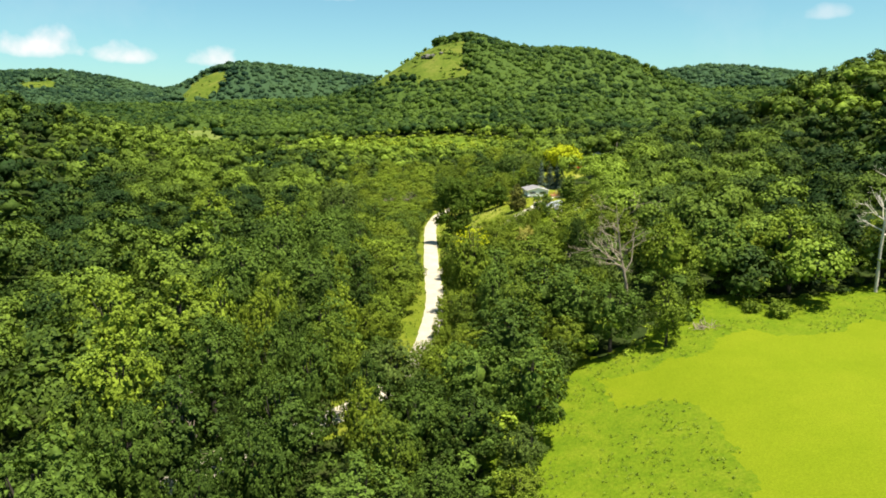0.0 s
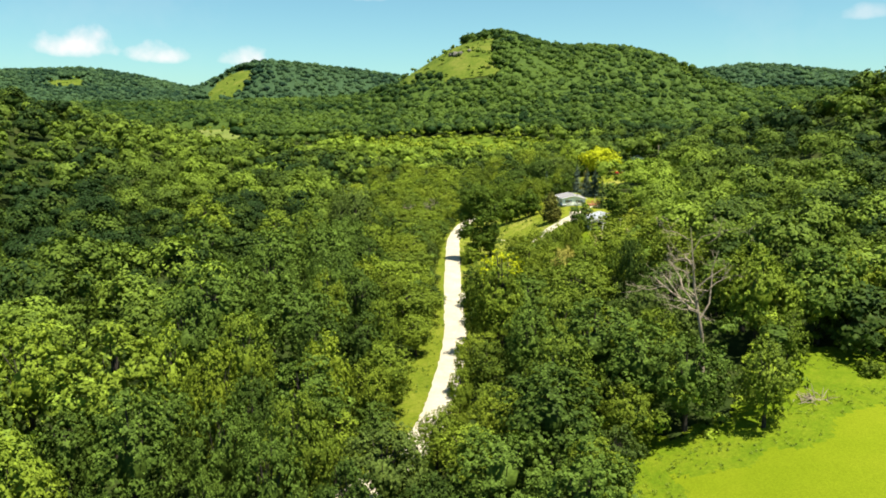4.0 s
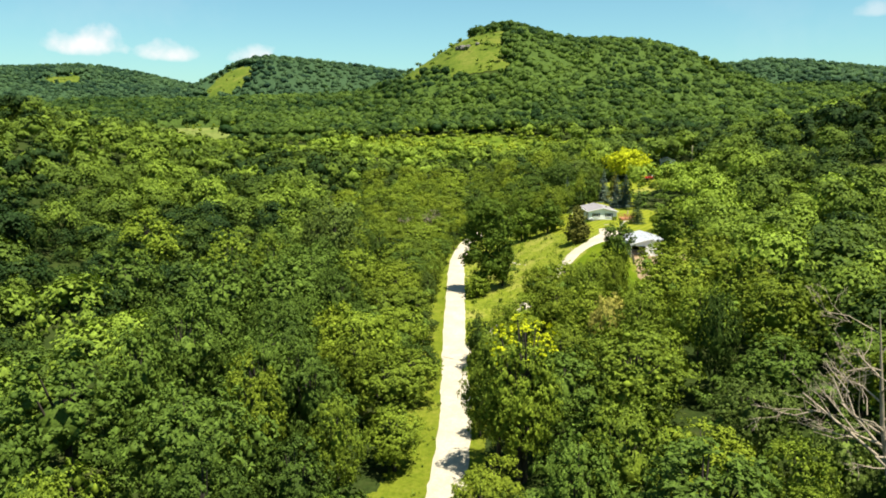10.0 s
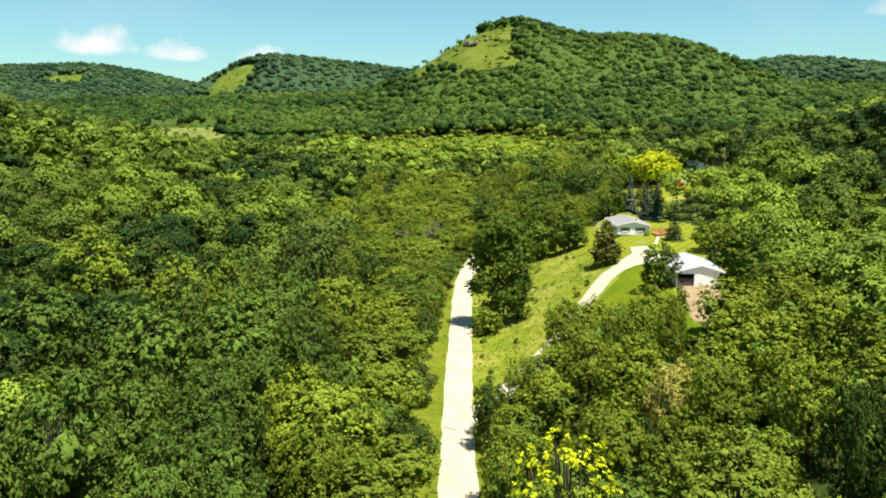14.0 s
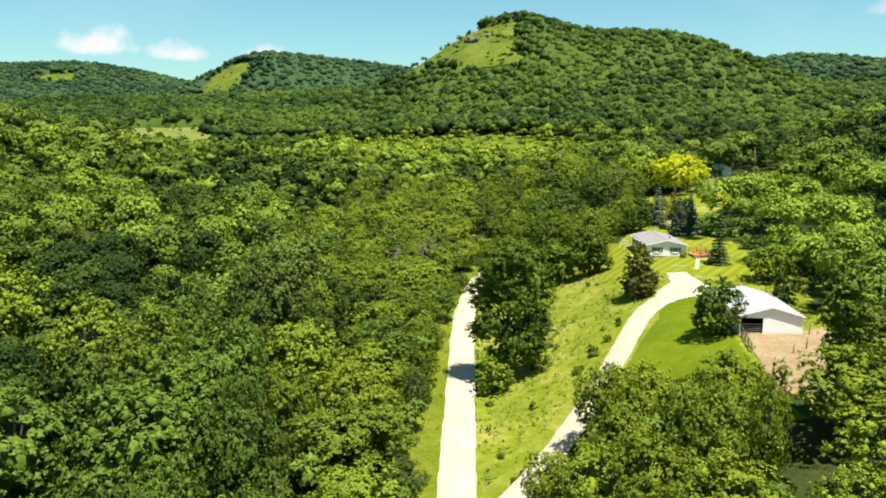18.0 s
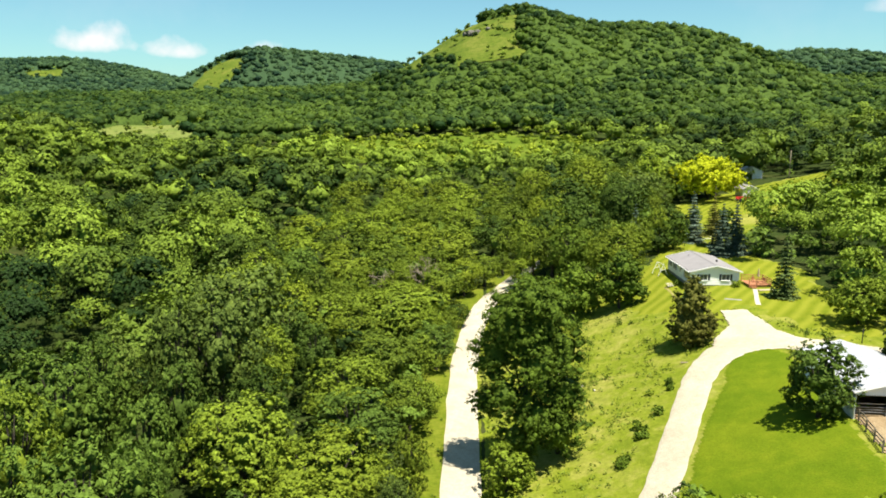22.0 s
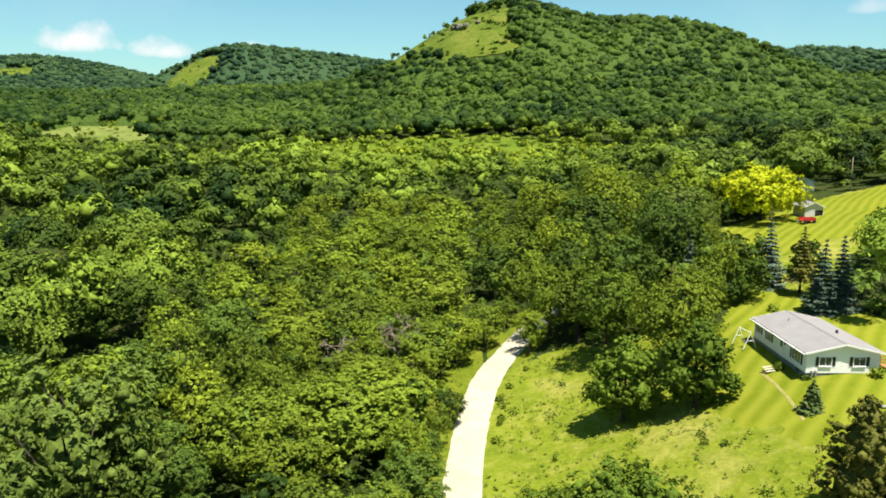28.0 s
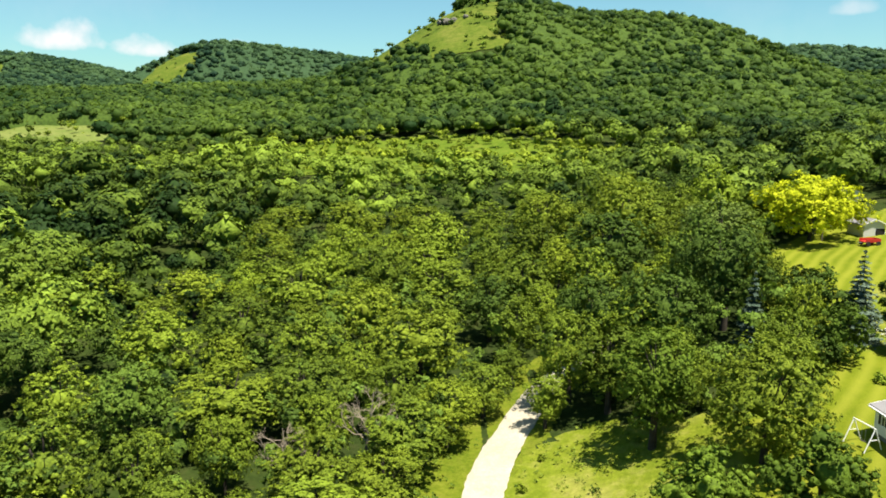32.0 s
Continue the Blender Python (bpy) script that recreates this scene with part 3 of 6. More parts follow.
def ico():
    """The twelve corners and twenty faces of an icosahedron."""
    p = (1 + 5 ** 0.5) / 2
    v = np.array([(-1, p, 0), (1, p, 0), (-1, -p, 0), (1, -p, 0), (0, -1, p), (0, 1, p), (0, -1, -p), (0, 1, -p), (p, 0, -1), (p, 0, 1), (-p, 0, -1), (-p, 0, 1)]) / math.hypot(1, p)
    f = [(0, 11, 5), (0, 5, 1), (0, 1, 7), (0, 7, 10), (0, 10, 11), (1, 5, 9), (5, 11, 4), (11, 10, 2), (10, 7, 6), (7, 1, 8),
         (3, 9, 4), (3, 4, 2), (3, 2, 6), (3, 6, 8), (3, 8, 9), (4, 9, 5), (2, 4, 11), (6, 2, 10), (8, 6, 7), (9, 8, 1)]
    return v, np.array(f)


ICO_V, ICO_F = ico()
OCT_V = np.array([(1, 0, 0), (0, 1, 0), (-1, 0, 0), (0, -1, 0), (0, 0, 1), (0, 0, -1)], float)
OCT_F = np.array([(0, 1, 4), (1, 2, 4), (2, 3, 4), (3, 0, 4), (1, 0, 5), (2, 1, 5), (3, 2, 5), (0, 3, 5)])


def with_cores(V, F, centres, radii, squash=0.78, rng=None, small=False):
    """Adds the dense inner foliage of each bough, a small rough lump."""
    n = len(centres)
    cv, cf = (OCT_V, OCT_F) if small else (ICO_V, ICO_F)
    k = cv[None] * (radii[:, None, None] * np.array([1, 1, squash]))
    if rng is not None:
        k = k * rng.uniform(0.78, 1.12, (n, len(cv), 1))
    C = (k + np.asarray(centres)[:, None]).reshape(-1, 3)
    G = (cf[None] + len(cv) * np.arange(n)[:, None, None]).reshape(-1, 3) + len(V)
    return np.concatenate([V, C]), np.concatenate([F, G])


def sphere_dirs(rng, n):
    d = rng.normal(0, 1, (n, 3))
    return d / np.linalg.norm(d, axis=1)[:, None]


def crown_points(rng, R, zc, rz, lobes, count, lobe_size=0.40, skirt=-0.55):
    """Leaf places and outward directions on many boughs that bulge from one crown."""
    k = np.arange(lobes * 2) + 0.5
    z = 1 - k / lobes
    a = k * 2.399963 + rng.uniform(0, 6)
    d = np.stack([np.sqrt(1 - z * z) * np.cos(a), np.sqrt(1 - z * z) * np.sin(a), z], 1)
    d = d[d[:, 2] > skirt]
    d += rng.normal(0, 0.20, d.shape)
    d /= np.linalg.norm(d, axis=1)[:, None]
    reach = rng.uniform(0.50, 0.86, (len(d), 1))
    c = d * reach * np.array([R, R, rz]) + np.array([0, 0, zc])
    lr = R * lobe_size * rng.uniform(0.65, 1.25, len(d))
    w = lr ** 2
    # tufts of leaves on each bough, leaves round each tuft
    k = max(8, count // 9)
    own = rng.choice(len(d), k, p=w / w.sum())
    e = sphere_dirs(rng, k) + d[own] * 0.6 + np.array([0, 0, 0.3])
    e /= np.linalg.norm(e, axis=1)[:, None]
    q = c[own] + e * (lr[own] * rng.uniform(0.66, 1.12, k))[:, None] * np.array([1, 1, 0.8])
    stray = rng.random(k) < 0.08
    q[stray] += e[stray] * (lr[own][stray] * rng.uniform(0.15, 0.5, stray.sum()))[:, None]
    qr = lr[own] * rng.uniform(0.18, 0.36, k)
    pick = rng.choice(k, count, p=qr ** 1.5 / (qr ** 1.5).sum())
    f = sphere_dirs(rng, count) + e[pick] * 0.5 + np.array([0, 0, 0.35])
    f /= np.linalg.norm(f, axis=1)[:, None]
    p = q[pick] + f * (qr[pick] * rng.uniform(0.3, 1.25, count))[:, None] * np.array([1, 1, 0.8])
    return p, f * 0.45 + e[pick] * 0.45 + d[own][pick] * 0.6 + np.array([0, 0, 0.2]), c, lr


def trunk_mesh(rng, H, zc, ends, r0, name, sides=6, limbs=9):
    lean = rng.normal(0, 0.25, 2)
    pieces = []
    pts = [(0, 0, -0.6), (lean[0] * 0.2, lean[1] * 0.2, H * 0.18), (lean[0] * 0.6, lean[1] * 0.6, H * 0.4), (lean[0], lean[1], H * 0.72)]
    pieces.append(tube(pts, [r0 * 1.35, r0, r0 * 0.75, r0 * 0.25], sides))
    for e in ends[:limbs]:
        f = rng.uniform(0.3, 0.6)
        s = np.array([lean[0] * f, lean[1] * f, H * f * 0.85])
        m = (s + e) / 2 + np.array([0, 0, -0.25])
        pieces.append(tube([s, m, e], [r0 * 0.42, r0 * 0.28, r0 * 0.1], 4))
    v, fc = joined(pieces)
    return mesh_from(name, v, fc, [BARK], True)


def tree_variant(seed, R, H, leaf, count, material, lobes=28, lobe_size=0.29, base=0.10, skirt=-0.88, heart=True):
    rng = np.random.default_rng(seed)
    zb = H * base
    zc, rz = (H + zb) / 2 - 0.04 * H, (H - zb) / 2 * 0.98
    p, n, ends, lr = crown_points(rng, R, zc, rz, lobes, count, lobe_size, skirt)
    V, F = cards(rng, p, n, leaf, 0.62, 0.5)
    inner = np.array([[0, 0, zc]])
    if heart:
        V, F = with_cores(V, F, ends, lr * 0.42, 0.78, rng, True)
        V, F = with_cores(V, F, inner, np.array([R * 0.36]), rz / R, rng)
    crown = mesh_from("crown", V, F, [material])
    return crown, trunk_mesh(rng, H, zc, ends, 0.02 * H + 0.05, "trunk")


def tree_at(variant, m, label="", group="", name="broadleaf_tree", category="tree"):
    root = new(name)
    crown, trunk = variant
    for nm, me in (("trunk", trunk), ("crown", crown)):
        o = new(nm, me)
        o.parent = root
    root.matrix_basis = m
    return tagged(root, label, category, group)


SPECIES = {"mid": (LEAF_MID, "leafy green broadleaf tree standing in the woods"),
           "light": (LEAF_LIGHT, "bright yellow-green broadleaf tree in full leaf"),
           "dark": (LEAF_DARK, "dark green dense broadleaf tree in the woods"),
           "grey": (LEAF_GREY, "grey-green feathery broadleaf tree among the woods"),
           "gold": (LEAF_GOLD, "tree with bright golden-yellow leaves"),
           "tan": (LEAF_TAN, "tree with pale withered tan foliage")}
NEAR, MID = {}, {}
for si, (sp, (mat, _)) in enumerate(SPECIES.items()):
    few = sp in ("gold", "tan")
    NEAR[sp] = [tree_variant(100 * si + k, 1.0 * R, H, 0.15, 7600, mat, lobes, 0.225) for k, (R, H, lobes) in enumerate([(4.2, 10.5, 46), (3.8, 12, 42), (4.6, 11, 56)][:1 if few else 3])]
    if not few:
        MID[sp] = [tree_variant(100 * si + 50 + k, R, H, 0.175, 4200, mat, lobes, 0.235) for k, (R, H, lobes) in enumerate([(4.2, 10.5, 40), (4.6, 11.5, 46)])]

# crowns that stand out, stretch by stretch: kind, x, y, crown radius, height
STRETCH_1 = [("mid", -38.2, 127.9, 7.5, 19), ("mid", -39.8, 100.6, 7.5, 18), ("mid", -49.3, 100.5, 6, 18), ("mid", -16.7, 99, 4.8, 16), ("mid", -25.6, 78.6, 7.4, 18), ("mid", -37.7, 76.9, 5.6, 18), ("mid", -18.6, 83.8, 6.2, 17), ("mid", -26.3, 64.5, 6, 18), ("mid", -28.9, 58.1, 4.5, 18), ("mid", -16.8, 67.5, 5.3, 17), ("light", -8.6, 72.7, 2.6, 14), ("mid", -16.7, 57.5, 4, 17), ("dark", 4.5, 87.9, 5.2, 13), ("grey", -7, 88.7, 4.6, 13), ("dark", -2.5, 74.6, 4.1, 13), ("mid", -5.9, 67.2, 3.9, 13), ("dark", 3.4, 73.8, 4.3, 12)]
STRETCH_3 = [("mid", -22.9, 122.2, 6.9, 18), ("mid", -35.7, 113.3, 4.8, 19), ("dark", -41.3, 177.6, 7.5, 18), ("dark", -32.6, 188.5, 6.3, 17), ("dark", -19, 141.9, 4.2, 16), ("mid", -15.4, 162.4, 6, 14), ("mid", -9.4, 149.1, 4.5, 12), ("light", -15.6, 103.9, 3.4, 17), ("light", -26.3, 97.3, 3.4, 18), ("mid", -26.7, 108.6, 3.9, 18), ("dark", -14, 121.4, 3.6, 14), ("mid", -9.6, 127, 4.2, 12), ("mid", -9.8, 113.8, 4, 12), ("light", -11.2, 107.6, 3.2, 12), ("mid", -33.7, 102.7, 2.9, 18), ("dark", 10.5, 141.1, 5.9, 15), ("dark", 19.3, 142.2, 6.7, 14), ("mid", 3.9, 139.9, 4, 18), ("mid", 3.9, 117.5, 3.1, 11)]
STRETCH_4 = [("light", 42.4, 129.4, 4.7, 14), ("mid", 37.6, 149.9, 5.6, 14)]
STRETCH_5 = [("dark", -31.3, 180.1, 7.3, 18), ("mid", -73.1, 221.3, 7.5, 18), ("mid", -48.1, 203.7, 6.5, 18), ("grey", -35.8, 245.1, 7.5, 20), ("dark", -60.7, 185.3, 6.3, 18), ("dark", -35, 149.1, 5.3, 19), ("dark", -22.8, 148.8, 5.5, 18), ("dark", -22.1, 138.5, 4.5, 18), ("mid", -24.5, 213.6, 6, 13), ("light", -15.2, 210.4, 6.4, 11), ("mid", -15.8, 191.2, 5.4, 11), ("light", -19.9, 167.3, 3.8, 14), ("mid", -11.1, 180.3, 4.8, 10), ("light", -13.9, 152.7, 4.3, 14), ("mid", -7.3, 160.1, 4, 9), ("light", -20.8, 131.7, 3.4, 18), ("dark", -16.2, 136.3, 3.8, 17), ("mid", 18.3, 172.5, 4.6, 11), ("mid", 11.3, 207.6, 4.7, 8), ("tan", 19.9, 164.1, 2.6, 12)]
STRETCH_6 = [("mid", 13.2, 154.9, 4.1, 12), ("light", 18.2, 151.9, 3.9, 12), ("dark", 29.3, 146.8, 2.6, 15), ("light", 31.6, 173.8, 5.5, 11), ("light", 42.3, 178.4, 6.1, 11), ("mid", 23.9, 160.8, 3.3, 11), ("mid", 30.4, 156.1, 3.8, 12), ("mid", 3.4, 160.7, 3.1, 10), ("mid", 4.2, 170, 2.7, 8), ("light", 8.6, 173.5, 3.6, 10), ("mid", 9.2, 181, 3.6, 10.5), ("light", 13.4, 187.5, 3.8, 10), ("mid", 14.2, 179.6, 4, 11)]
STRETCH_7 = [("dark", -14.2, 219.1, 5.3, 12), ("mid", -29.2, 194.8, 5.8, 19), ("mid", -40.6, 255.4, 7.5, 16), ("light", -15, 200.2, 5.5, 12), ("light", -21.8, 194.5, 3.3, 14), ("dark", -22.3, 181.5, 4.4, 17), ("mid", -11.5, 195.4, 4.7, 10), ("mid", -17.1, 264.1, 7.5, 10), ("mid", -24.6, 259.2, 6.2, 11), ("mid", -40.5, 203.7, 4.4, 18), ("mid", 19.2, 186.9, 3.2, 11), ("light", 25.7, 183.8, 1.6, 12), ("mid", 20.3, 181.4, 3.2, 12), ("light", 23.9, 180.6, 2, 11)]
STRETCH_8 = [("grey", -32.5, 228.8, 6.1, 20), ("grey", -35.8, 225.1, 3.5, 20), ("dark", -29.2, 247.4, 4.4, 13), ("light", -21.1, 254.8, 4.5, 10), ("mid", -14.3, 271.2, 6.9, 10), ("mid", -15, 243.1, 5.9, 10), ("mid", -17.6, 230.6, 5.4, 11), ("dark", -22.9, 237.2, 3.2, 13), ("mid", -28.1, 235.1, 3.9, 13), ("light", -66.6, 331.5, 7.5, 12), ("light", -9.2, 312.2, 7.5, 12), ("mid", -3.3, 285.5, 5.1, 9), ("mid", -10.8, 246.4, 3.7, 9), ("mid", -10.1, 231.4, 3.7, 8), ("dark", -61.2, 295, 6.1, 12), ("mid", -21.6, 298, 6.2, 10), ("dark", -44.2, 272.9, 5.4, 11), ("mid", 6.6, 316.4, 7, 13), ("dark", 21.7, 321, 7.5, 15), ("dark", 30.2, 309.6, 5.9, 16)]
STRETCH_9 = [("mid", -24.4, 313.3, 5.3, 10), ("mid", -35.9, 319.8, 6.9, 10), ("mid", -9.7, 287.8, 5.2, 10), ("dark", -40.1, 292.7, 4.9, 11), ("light", -29.7, 294.2, 6.6, 10), ("mid", -41.2, 278.6, 4.8, 11), ("light", -18, 281.3, 4.5, 9), ("light", -10.8, 280.2, 4.1, 8), ("mid", -32, 276, 3.9, 11), ("light", -33.7, 266.7, 4, 11), ("mid", -26.7, 271, 3.6, 10), ("light", -21.4, 270.5, 3.8, 9), ("mid", -31, 336.3, 7.5, 11), ("light", -67.4, 319.6, 6.5, 12), ("mid", -43.9, 310, 5.9, 11), ("dark", 0.9, 329, 5.1, 12), ("dark", 14.3, 309.9, 5.7, 15), ("dark", 20.1, 301.7, 5.6, 16), ("dark", 20.8, 335.1, 7.5, 16), ("mid", 6.9, 335.8, 5.9, 12)]
STRETCH_10 = [("dark", 29.2, 318.2, 4.9, 16), ("mid", 29, 326.5, 3.6, 11)]
STRETCH_11 = [("mid", 9.6, 303.5, 4.2, 13), ("mid", 13.2, 298, 4.4, 12), ("mid", 17.5, 303, 4.6, 13), ("mid", 18.6, 292, 4.2, 11), ("dark", 8.5, 313, 4.5, 13)]
STRETCH_12 = [("dark", 9.9, 96.1, 6.1, 15.5), ("dark", 11, 79.4, 4.4, 15.4), ("dark", 17.4, 112.8, 6.2, 16.2), ("light", 18.8, 100.1, 3.4, 9.1), ("dark", 26.1, 102.5, 4.8, 13.1), ("dark", 21.3, 106, 5, 14.6), ("dark", 36, 103.5, 5.8, 16.5), ("dark", 35, 113.2, 6.2, 17.7), ("dark", 50, 122.5, 6, 16), ("dark", 62, 120.5, 6, 16), ("dark", 9.6, 118, 4.1, 15.6), ("dark", 14.3, 122.5, 4.5, 15.3), ("mid", 12.4, 104.8, 4.6, 15.4), ("dark", 40.5, 119.7, 5.4, 16.2), ("dark", 31.5, 102.4, 3.7, 11.6), ("dark", 43.2, 123.4, 4.5, 13.1), ("mid", 56, 126, 4.6, 14), ("dark", 69, 125, 4.8, 15), ("mid", 80, 123, 4.6, 14), ("mid", 88, 119, 4.2, 13), ("dark", 31.7, 105.3, 3.8, 11.6)]
STRETCH_13 = [("mid", -2.4, 101.5, 2.8, 7.6), ("dark", -9.8, 103.4, 2.8, 8), ("mid", -6, 92.5, 3.2, 10), ("mid", -13.4, 97.5, 3.2, 10), ("light", -1, 107, 2.2, 6.4), ("mid", 6.0, 136.5, 4.2, 17.5)]
MARKED = STRETCH_1 + STRETCH_3 + STRETCH_4 + STRETCH_5 + STRETCH_6 + STRETCH_7 + STRETCH_8 + STRETCH_9 + STRETCH_10 + STRETCH_11 + STRETCH_12 + STRETCH_13


def species_at(x, y, rng):
    """Stands of one kind gather in patches; darker kinds stand in for shade in some stretches."""
    a = noise.noise((x * 0.022, y * 0.022, 3.1)) + rng.normal(0, 0.20)
    x, y = x * 0.85, y - 18
    if x < -18 and 100 < y < 178:
        a -= 0.65
    if x < 0 and y < 75 or x < -20 and y < 105:
        a -= 0.42
    if x > 8 and y < 96:
        a -= 0.4
    if -18 < x < 4 and 225 < y < 380:
        a += 0.12
    if x < -16 and 178 < y < 225:
        a -= 0.7
    if -16 < x < 0 and 130 < y < 215:
        a += 0.36
    if x > 8 and 125 < y < 270:
        a += 0.32
    if x > 0 and y > 272:
        a -= 0.2
    b = noise.noise((x * 0.03, y * 0.03, 9.7)) + rng.normal(0, 0.22)
    if a > 0.20:
        return "light"
    if a < -0.24:
        return "dark"
    return "grey" if b > 0.34 else "mid"


class Spots:
    """Tree places on a grid of buckets, for quick spacing tests."""

    def __init__(self, cell):
        self.cell, self.grid = cell, {}

    def free(self, x, y, r, k=0.86):
        c = self.cell
        i, j = int(x // c), int(y // c)
        for a in range(i - 2, i + 3):
            for b in range(j - 2, j + 3):
                for (px, py, pr) in self.grid.get((a, b), ()):
                    if (px - x) ** 2 + (py - y) ** 2 < ((pr + r) * k) ** 2:
                        return False
        return True

    def add(self, x, y, r):
        self.grid.setdefault((int(x // self.cell), int(y // self.cell)), []).append((x, y, r))


spots = Spots(6.0)


JOINED = {}


def shifted(kind, x, y, rng):
    """The mix of kinds on either side of the road, darker kinds standing in for shade."""
    shady = 0.25 if x < -15 and 112 < y < 245 else -0.3 if y > 245 else 0.0
    if kind == "light" and x < -15 and rng.random() < 0.5 + shady:
        kind = "mid"
    if kind == "mid" and x < -15 and rng.random() < 0.35 + shady:
        kind = "dark"
    if kind == "dark" and x > 9 and 114 < y < 270 and rng.random() < 0.6:
        kind = "mid"
    if kind == "mid" and x > 9 and 114 < y < 270 and rng.random() < 0.5:
        kind = "light"
    return kind


def place_tree(kind, x, y, r, h, rng, label=""):
    """A single tree near the road; farther in, a crown joined into its stand."""
    near = abs(x) < 31 and y < 312 or kind in ("gold", "tan")
    pool = (NEAR if near else MID)[kind]
    i = int(rng.integers(len(pool)))
    base_r = [4.2, 3.8, 4.6][i] if near else [4.2, 4.6][i]
    base_h = [10.5, 12, 11][i] if near else [10.5, 11.5][i]
    s = r / base_r
    m = pose(x, y, gz(x, y), 0, 0, rng.uniform(0, 360)) @ Matrix.Diagonal((s, s, h / base_h, 1))
    if near:
        tree_at(pool[i], m, label or SPECIES[kind][1], "woods along the road")
    else:
        for slot, me in enumerate(pool[i]):
            JOINED.setdefault((kind, slot), []).append((me, np.array(m), float(rng.normal(0, 0.16))))


def build_stands():
    """The joined stands behind the single trees."""
    for (kind, slot), items in JOINED.items():
        vs, fs, ts, n = [], [], [], 0
        for me, m, tint in items:
            co = np.empty(len(me.vertices) * 3, np.float32)
            me.vertices.foreach_get("co", co)
            co = co.reshape(-1, 3) @ m[:3, :3].T + m[:3, 3]
            ix = np.empty(len(me.loops), np.int32)
            me.loops.foreach_get("vertex_index", ix)
            vs.append(co)
            fs.append(ix.reshape(-1, 4 if slot else 3) + n)
            ts.append(np.full(len(co), tint))
            n += len(co)
        mat = BARK if slot else SPECIES[kind][0]
        name = "woodland_trunks" if slot else "woodland_crowns"
        ob = new(name, mesh_from(name, np.concatenate(vs), np.concatenate(fs), [mat], bool(slot), None, np.concatenate(ts)))
        tagged(ob, "trunks of the %s stand behind the roadside trees" % STAND[kind] if slot else "%s crowns of the stand behind the roadside trees" % STAND[kind], "woods", kind="stuff")


STAND = {"mid": "leafy green", "light": "bright yellow-green", "dark": "dense dark green", "grey": "feathery grey-green"}


def plant_marked():
    rng = np.random.default_rng(11)
    for row in MARKED:
        kind, x, y, r, h = row
        if float(line_distance(ROAD, x, y)) < (2.1 + 0.5 * r if y > 106 else 1.4 + 0.3 * r) or x > -2 and float(line_distance(DRIVE, x, y)) < 1.2 + 0.7 * r or bool(inside(GLADE, x, y)) or bool(inside(DEAD_STAND, x, y)):
            continue
        spots.add(x, y, r)
        if kind == "light" and x < -45 or kind == "mid" and x < -16 and y < 235 and rng.random() < 0.6:
            kind = "mid" if kind == "light" else "dark"
        if x > 12 and 112 < y < 215 and kind in ("dark", "mid") and rng.random() < 0.6:
            kind = "mid" if kind == "dark" else "light"
        place_tree(kind, x, y, r, h, rng)


def plant_woods():
    """Fills the woods along the road, the nearest as single trees."""
    rng = np.random.default_rng(21)
    made = 0
    tries = rng.uniform(0, 1, (15000, 2))
    for u, v in tries:
        x, y = -52 + 104 * u, 14 + 376 * v
        if made >= 700:
            break
        if bool(clearing(x, y)) or abs(x) > 36 + 14 * min(1, y / 300):
            continue
        r = 3.0 + 4.0 * rng.random() ** 1.1
        if bool(clearing(x - r * 0.55, y)) or bool(clearing(x + r * 0.55, y)):
            r *= 0.6
        if not spots.free(x, y, r):
            continue
        spots.add(x, y, r)
        h = r * 1.6 + rng.uniform(1.8, 6.8)
        if x < -12 and y < 232 or x < -8 and y < 110:
            h += 5
        elif y > 232 and x < 8:
            h *= 0.8
        elif x > 8 and 118 < y < 216:
            h = min(h, 10.5)
        place_tree(shifted(species_at(x, y, rng), x, y, rng), x, y, r, h, rng)
        made += 1


